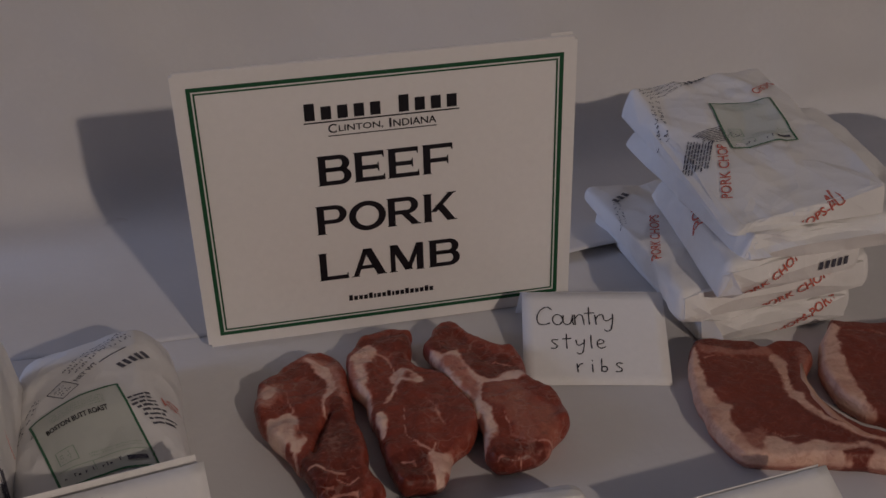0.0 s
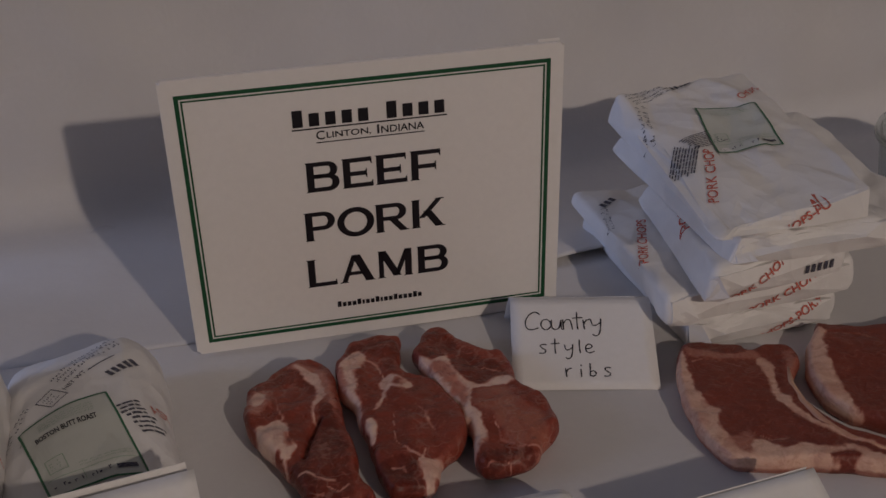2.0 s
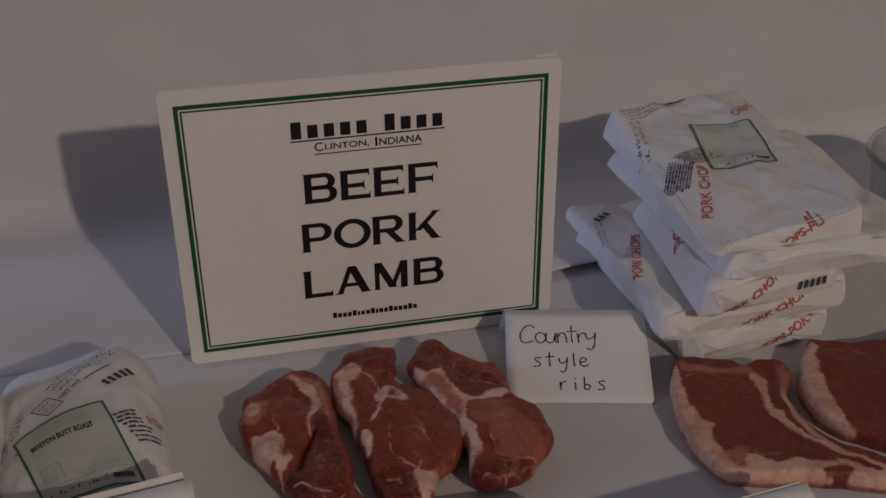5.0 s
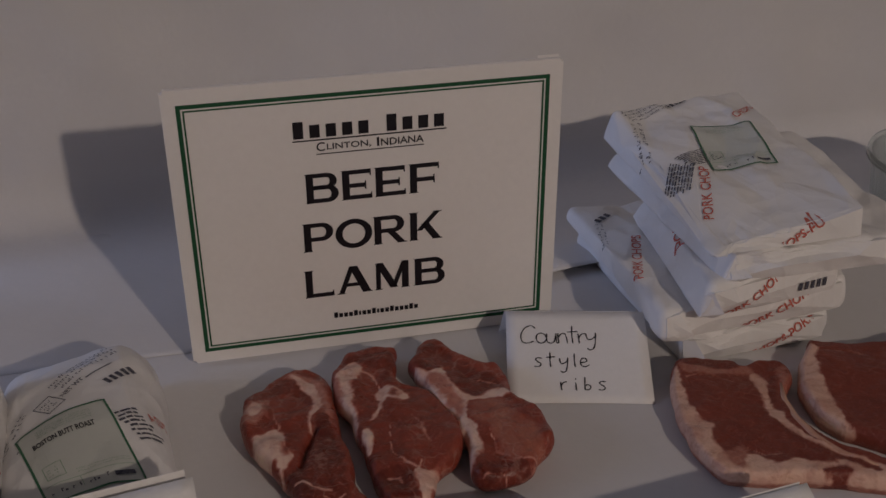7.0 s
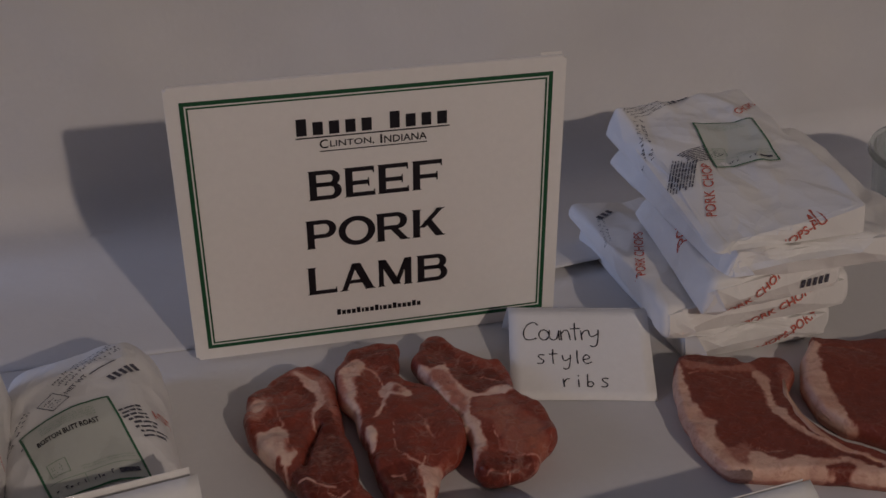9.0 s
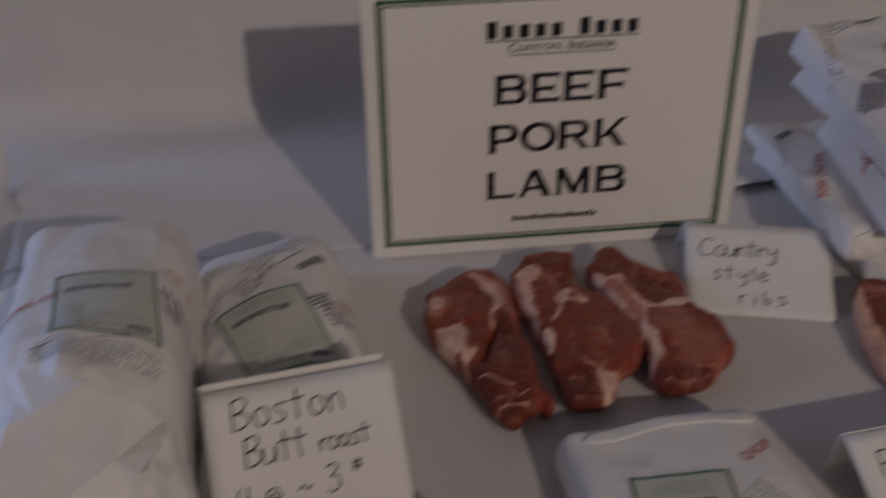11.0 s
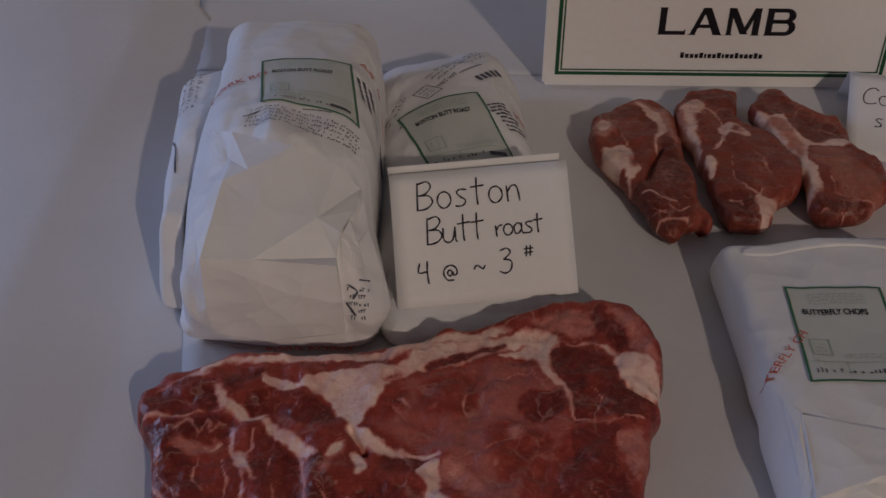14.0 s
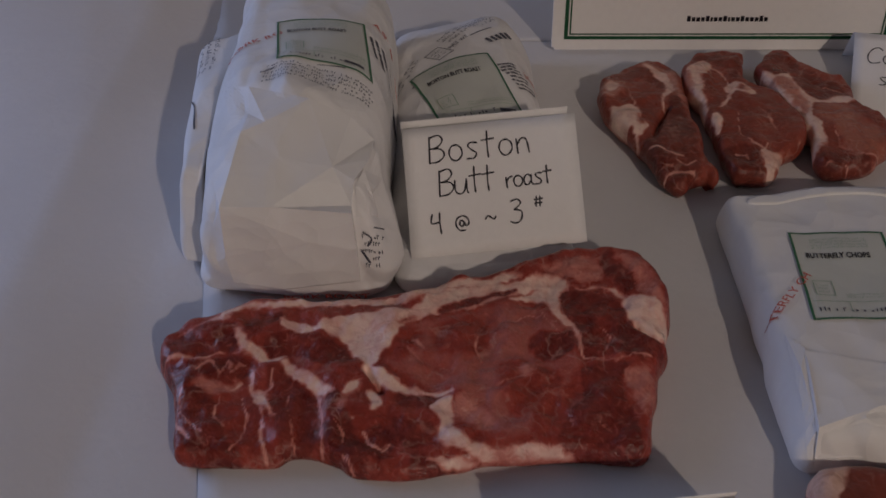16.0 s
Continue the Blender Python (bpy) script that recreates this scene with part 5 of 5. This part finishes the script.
STEAK = (
    ("pale", "-14,5 -7,24 9,34 29,40 53,51 82,54 104,41 112,31 115,15 121,0 119,-24 107,-43 88,-57 69,-64 58,-58 58,-49 50,-37 31,-26 7,-19 -13,-10"),
    ("lean", "62,-1 93,-5 108,-24 88,-46 66,-37"), ("mid", "21,32 49,40 54,14 30,4 14,14"), ("dark", "82,19 110,26 116,9 93,-0"),
    ("lean", "104,-24 119,-10 115,-43 99,-57 84,-55"), ("mid", "-11,18 5,26 2,3 -11,-2"), ("patch", "-166,20 -143,34 -136,42 -117,50 -88,54 -55,57 -14,61 7,70 28,76 57,79 72,85 78,81 57,72 28,69 14,62 4,53 -13,50 -54,48 -87,46 -116,44 -130,40 -135,33 -151,28"),
    ("mid", "-135,37 -120,44 -96,46 -54,46 -13,50 7,54 5,47 -17,44 -37,41 -57,38 -70,38 -87,43 -108,43 -124,39"),
    ("patch", "-66,29 -53,36 -33,41 -12,44 6,48 16,59 28,62 20,48 12,40 1,33 -7,24 -16,12 -21,2 -25,-7 -33,-5 -39,5 -51,18"),
    ("patch", "6,48 16,64 41,70 70,74 85,80 106,83 112,74 109,66 95,67 74,63 53,54 29,45 16,42"), ("dark", "20,48 28,54 53,62 72,69 74,64 53,56 33,47 23,42"),
    ("mid", "-10,31 -4,36 2,39 1,34 -5,29 -9,28"), ("patch", "72,57 82,63 105,69 111,66 108,55 112,40 115,32 110,31 104,41 99,51 86,57"),
    ("dark", "-178,-2 -172,13 -158,24 -147,28 -135,30 -126,27 -122,16 -121,8 -130,3 -150,1 -165,-2"),
    ("dark", "-120,22 -118,32 -109,39 -99,40 -90,38 -93,30 -103,27 -110,18 -117,17"),
    ("dark", "-106,12 -103,17 -92,20 -76,22 -63,17 -51,11 -42,5 -40,-3 -49,-5 -61,-5 -77,1 -90,4 -99,2"),
    ("patch", "-124,23 -118,15 -109,10 -100,2 -87,1 -97,-3 -108,-4 -114,1 -120,5 -124,14"), ("patch", "-94,35 -77,32 -64,27 -53,18 -68,23 -84,22 -94,27"),
    ("1.6", "-178,-6 -165,-4 -151,-0 -130,2 -113,-1"), ("dark", "-153,-6 -117,-1 -111,-14 -126,-21 -147,-16"), ("1", "-148,-10 -143,-2 -135,-10 -130,-4"),
    ("1", "-130,-4 -127,-12 -122,-7 -114,-10"), ("patch", "-89,-1 -78,-8 -63,-17 -54,-25 -48,-35 -54,-35 -65,-25 -77,-16 -86,-8"),
    ("flush", "-153,-26 -143,-22 -132,-18 -121,-22 -117,-18 -117,-25 -128,-30 -142,-30"), ("2.2", "-152,-29 -143,-25 -132,-21 -124,-26 -118,-20"),
    ("dark", "-172,-8 -154,-8 -148,-19 -156,-29 -167,-25 -173,-15"), ("dark", "-158,-35 -140,-30 -128,-44 -120,-66 -108,-83 -137,-86 -150,-66"),
    ("1.1", "-134,-29 -128,-43 -123,-56"), ("1.1", "-156,-29 -152,-48 -138,-64"), ("1.4", "-114,-33 -109,-52 -110,-70 -115,-80"), ("1", "-164,-34 -154,-56 -144,-70"),
    ("2", "-114,-9 -109,-24 -102,-42 -94,-65 -86,-84"), ("patch", "-104,-27 -100,-25 -94,-37 -86,-50 -88,-52 -95,-43 -100,-37"),
    ("dark", "-100,-10 -89,-6 -75,-19 -66,-29 -61,-43 -59,-73 -79,-78 -85,-61 -91,-42 -93,-28"), ("1.2", "-95,-11 -96,-23 -101,-28"), ("0.8", "-82,-33 -76,-51 -73,-69"),
    ("1.5", "-62,-28 -59,-46 -54,-64 -52,-79"), ("dark", "-57,-33 -46,-33 -37,-51 -28,-68 -20,-77 -25,-94 -45,-86 -51,-73"), ("1.2", "-46,-55 -41,-64 -42,-73"),
    ("flush", "-46,-40 -42,-29 -36,-22 -31,-20 -30,-28 -38,-34 -41,-42"), ("patch", "-44,-33 -38,-24 -33,-22 -33,-28 -39,-33"),
    ("patch", "-26,-32 -20,-29 -18,-38 -22,-46 -27,-39"), ("patch", "-33,-6 -25,-9 -13,-15 -0,-21 15,-26 32,-28 23,-32 4,-29 -12,-26 -20,-22 -27,-17"),
    ("groove", "-29,-10 -23,-20 -18,-28"), ("dark", "-9,-27 8,-27 23,-32 28,-38 20,-43 8,-41 -4,-39"), ("dark", "-7,-50 17,-54 19,-65 10,-72 -2,-70"),
    ("dark", "-25,-55 -10,-57 -5,-70 -12,-80 -23,-75"),
    ("patch", "14,-40 25,-33 31,-35 34,-49 32,-58 43,-64 58,-69 69,-71 88,-66 106,-70 122,-75 120,-81 98,-84 69,-82 58,-83 51,-76 40,-72 28,-70 23,-63 24,-54 20,-47"),
    ("flush", "34,-36 42,-30 50,-39 61,-49 58,-59 47,-56 37,-48"), ("1.4", "39,-38 47,-46 56,-54"), ("mid", "35,-54 51,-60 60,-63 47,-65 36,-61"),
    ("flush", "55,-69 77,-72 99,-73 91,-80 69,-79"), ("dark", "6,-77 25,-79 44,-81 40,-91 18,-96 5,-94"), ("patch", "15,-79 32,-78 44,-76 55,-80 40,-83 25,-83"),
    ("1.5", "-28,-59 -23,-73 -12,-73 -8,-68"), ("1.2", "-38,-82 -26,-89 -15,-92"), ("0.8", "-4,10 10,-2 27,-6"), ("0.7", "1,15 12,7"), ("0.8", "54,45 46,16 50,-1"),
    ("0.8", "62,-25 72,-18 81,-12"), ("flush", "75,-6 85,-2 88,-10 81,-14"), ("0.8", "94,41 100,31 106,25"), ("0.7", "70,35 82,41 92,38"),
    ("dark", "109,63 115,64 136,66 156,55 163,37 175,21 178,11 168,3 148,3 123,5 118,20 113,36 108,51"), ("2", "113,35 117,17 120,3"),
    ("1.6", "120,3 132,2 144,-1 168,3"), ("0.8", "134,31 140,21 137,10"), ("lean", "72,85 96,96 117,103 139,105 151,101 159,86 159,69 137,72 120,68 110,80 87,80"),
    ("flush", "95,89 117,99 138,99 141,83 128,75 112,80"), ("dark", "138,101 151,103 163,89 166,72 157,66 149,75 142,88"), ("2", "120,68 137,71 153,64 165,59"),
    ("patch", "152,59 165,62 177,56 186,40 183,29 174,23 162,32 155,45"), ("flush", "153,103 164,99 174,87 180,64 185,47 177,56 169,64 166,75 159,92"),
    ("groove", "161,33 173,24 182,21"), ("dark", "122,-6 148,-2 155,-14 150,-28 154,-47 157,-74 135,-76 121,-74 102,-68 107,-48 119,-29"),
    ("flush", "151,-10 168,-3 167,-28 161,-43 156,-29"), ("1.8", "152,-11 157,-24 163,-29"), ("1", "107,-42 111,-53"), ("1", "129,-51 137,-55"),
    ("1.2", "154,-28 158,-42"),
)
cut("pork_shoulder", "thick raw pork shoulder slice marbled with white fat", "meat", pose(-0.19, 0.50, 0.0020),
    "-178,5 -179,20 -171,32 -156,42 -136,50 -117,59 -71,60 -34,65 4,72 29,86 54,89 84,101 110,114 141,118 158,116 174,106 183,86 188,58 183,31 183,16 174,3 170,-19 165,-47 159,-70 137,-71 100,-71 52,-75 23,-85 -10,-88 -32,-86 -44,-78 -72,-70 -85,-79 -108,-80 -123,-79 -149,-79 -154,-66 -156,-46 -162,-25 -173,-5",
    lambda y: np.clip(0.0168 + (y + 0.09) * 0.142, 0.011, 0.0455), 0.010, STEAK, MEAT_STEAK, 81, 0.0014, 0.0034, 0.62, squeeze=0.0, shrink=1.0)

cut("pork_chop", "raw bone-in pork chop with thick fat rim on paper", "meat", pose(0.42, 0.79, 0.002),
    "-60,75 -51,91 -40,99 -21,93 4,86 8,77 20,78 30,80 44,74 48,62 46,50 36,37 27,26 25,7 27,-16 32,-36 44,-53 64,-72 74,-83 75,-97 62,-103 44,-97 21,-87 -8,-77 -29,-75 -45,-70 -61,-64 -70,-56 -75,-40 -78,-21 -76,4 -73,29 -68,54",
    0.0205, 0.004, (
    ("flush", "-43,92 1,79 14,60 -12,63 -42,70 -49,79"), ("dark", "-45,95 2,82 4,68 -14,72 -37,83"),
    ("patch", "-56,82 -52,77 -60,47 -62,22 -59,5 -54,-6 -60,-12 -60,-34 -54,-43 -39,-43 -39,-54 -20,-67 1,-74 17,-90 39,-104 59,-112 43,-122 5,-105 -41,-96 -77,-84 -87,-54 -85,-9 -75,42"),
    ("flush", "-59,-39 -39,-38 -36,-50 -31,-60 -45,-62 -58,-54"), ("flush", "-35,-68 -12,-70 -3,-78 -25,-77"), ("1.4", "-48,-52 -44,-66 -33,-74 -10,-76"),
    ("patch", "8,58 18,59 17,42 11,14 11,-7 18,-31 28,-51 47,-72 65,-94 58,-96 36,-74 19,-58 7,-42 3,-21 2,4 5,30"), ("patch", "-39,-45 -20,-62 -4,-60 15,-66 40,-76 66,-97 65,-113 44,-129 2,-119 -40,-107 -65,-90"), ("flush", "-11,-88 14,-96 37,-108 10,-105 -15,-96"),
    ("mid", "17,72 41,68 37,58 20,60"),
    ("dark", "26,54 30,48 17,21 8,12 12,30"), ("dark", "3,-14 13,-40 32,-63 55,-86 52,-90 28,-70 8,-50 1,-26"), ("dark", "-1,-52 13,-52 25,-66 26,-73 9,-69 -1,-59"),
    ("dark", "10,-77 25,-76 35,-85 29,-89 15,-84"), ("flush", "39,63 46,54 36,35 28,30 31,44"), ("0.9", "-49,67 -28,65 -11,53"), ("0.9", "-22,5 -10,-3"),
    ("0.8", "-37,-39 -27,-49 -14,-49"),
    ), MEAT_CHOP, 91, 0.0016, 0.0012, 0.78, "pork chops", 0.0, 1.0, ((0.0034, "30,39 23,17 20,-11 24,-39 36,-61 56,-84"),), 0.004)
cut("pork_chop", "raw bone-in pork chop with pale fat rim on paper", "meat", pose(0.55, 0.80, 0.002),
    "79,67 26,75 -37,88 -37,96 -56,71 -70,51 -82,23 -84,-7 -76,-34 -59,-50 -35,-72 -6,-90",
    0.0205, 0.005, (
    ("patch", "-50,80 -42,76 -54,48 -59,23 -67,-9 -69,-33 -62,-55 -42,-77 -68,-122 -110,-84 -120,-45 -113,1 -90,48"), ("1.1", "-43,69 -24,68 -4,55"),), MEAT_CHOP, 93, 0.0020, 0.0010, 0.72, "pork chops", 0.0, 1.0)
cut("butterfly_chop", "raw butterfly pork chop with white fat edge on paper", "meat", pose(0.132, 0.350, 0.002),
    "-70,40 -62,70 -30,74 10,72 50,70 74,40 78,0 60,-40 0,-52 -60,-40 -76,0", 0.026, 0.012, (("patch", "-80,30 -66,76 -34,80 -44,50 -56,20 -60,-20 -80,-20"), ("3", "-30,76 20,74 60,66")), MEAT_CHOP, 95, 0.0025, 0.0012, 0.6, "pork chops")

# the card before the shoulder slice and a clear tub at the display's end
card, place = folded_card("white folded card standing before the pork shoulder", (-0.112, 0.350, 0.042), (0.018, 0.362, 0.0515), (-0.115, 0.290, 0.003), 0.004, None, 0.02)
handwriting(Print(), "P", 0.018, -0.034, 0.019, 0.0012).bar(0.032, -0.034, 0.006, 0.009).bar(0.042, -0.034, 0.006, 0.009).lay("handwriting", PEN, card, place)

tub = thing("plastic_tub", "clear plastic tub beside the stack of packages", "tub", pose(0.775, 1.10, 0.004))
bm = bmesh.new()
bmesh.ops.create_cone(bm, cap_ends=True, segments=40, radius1=0.072, radius2=0.082, depth=0.085, matrix=Matrix.Translation((0, 0, 0.0425)))
bmesh.ops.delete(bm, geom=[f for f in bm.faces if f.normal.z > 0.9], context="FACES")
tb = part("body", bm, PLASTIC, tub)
tb.modifiers.new("wall", "SOLIDIFY").thickness = 0.0012
bm = bmesh.new()
bmesh.ops.create_cone(bm, cap_ends=True, segments=40, radius1=0.088, radius2=0.086, depth=0.008, matrix=Matrix.Translation((0, 0, 0.089)))
part("lid", bm, PLASTIC, tub)
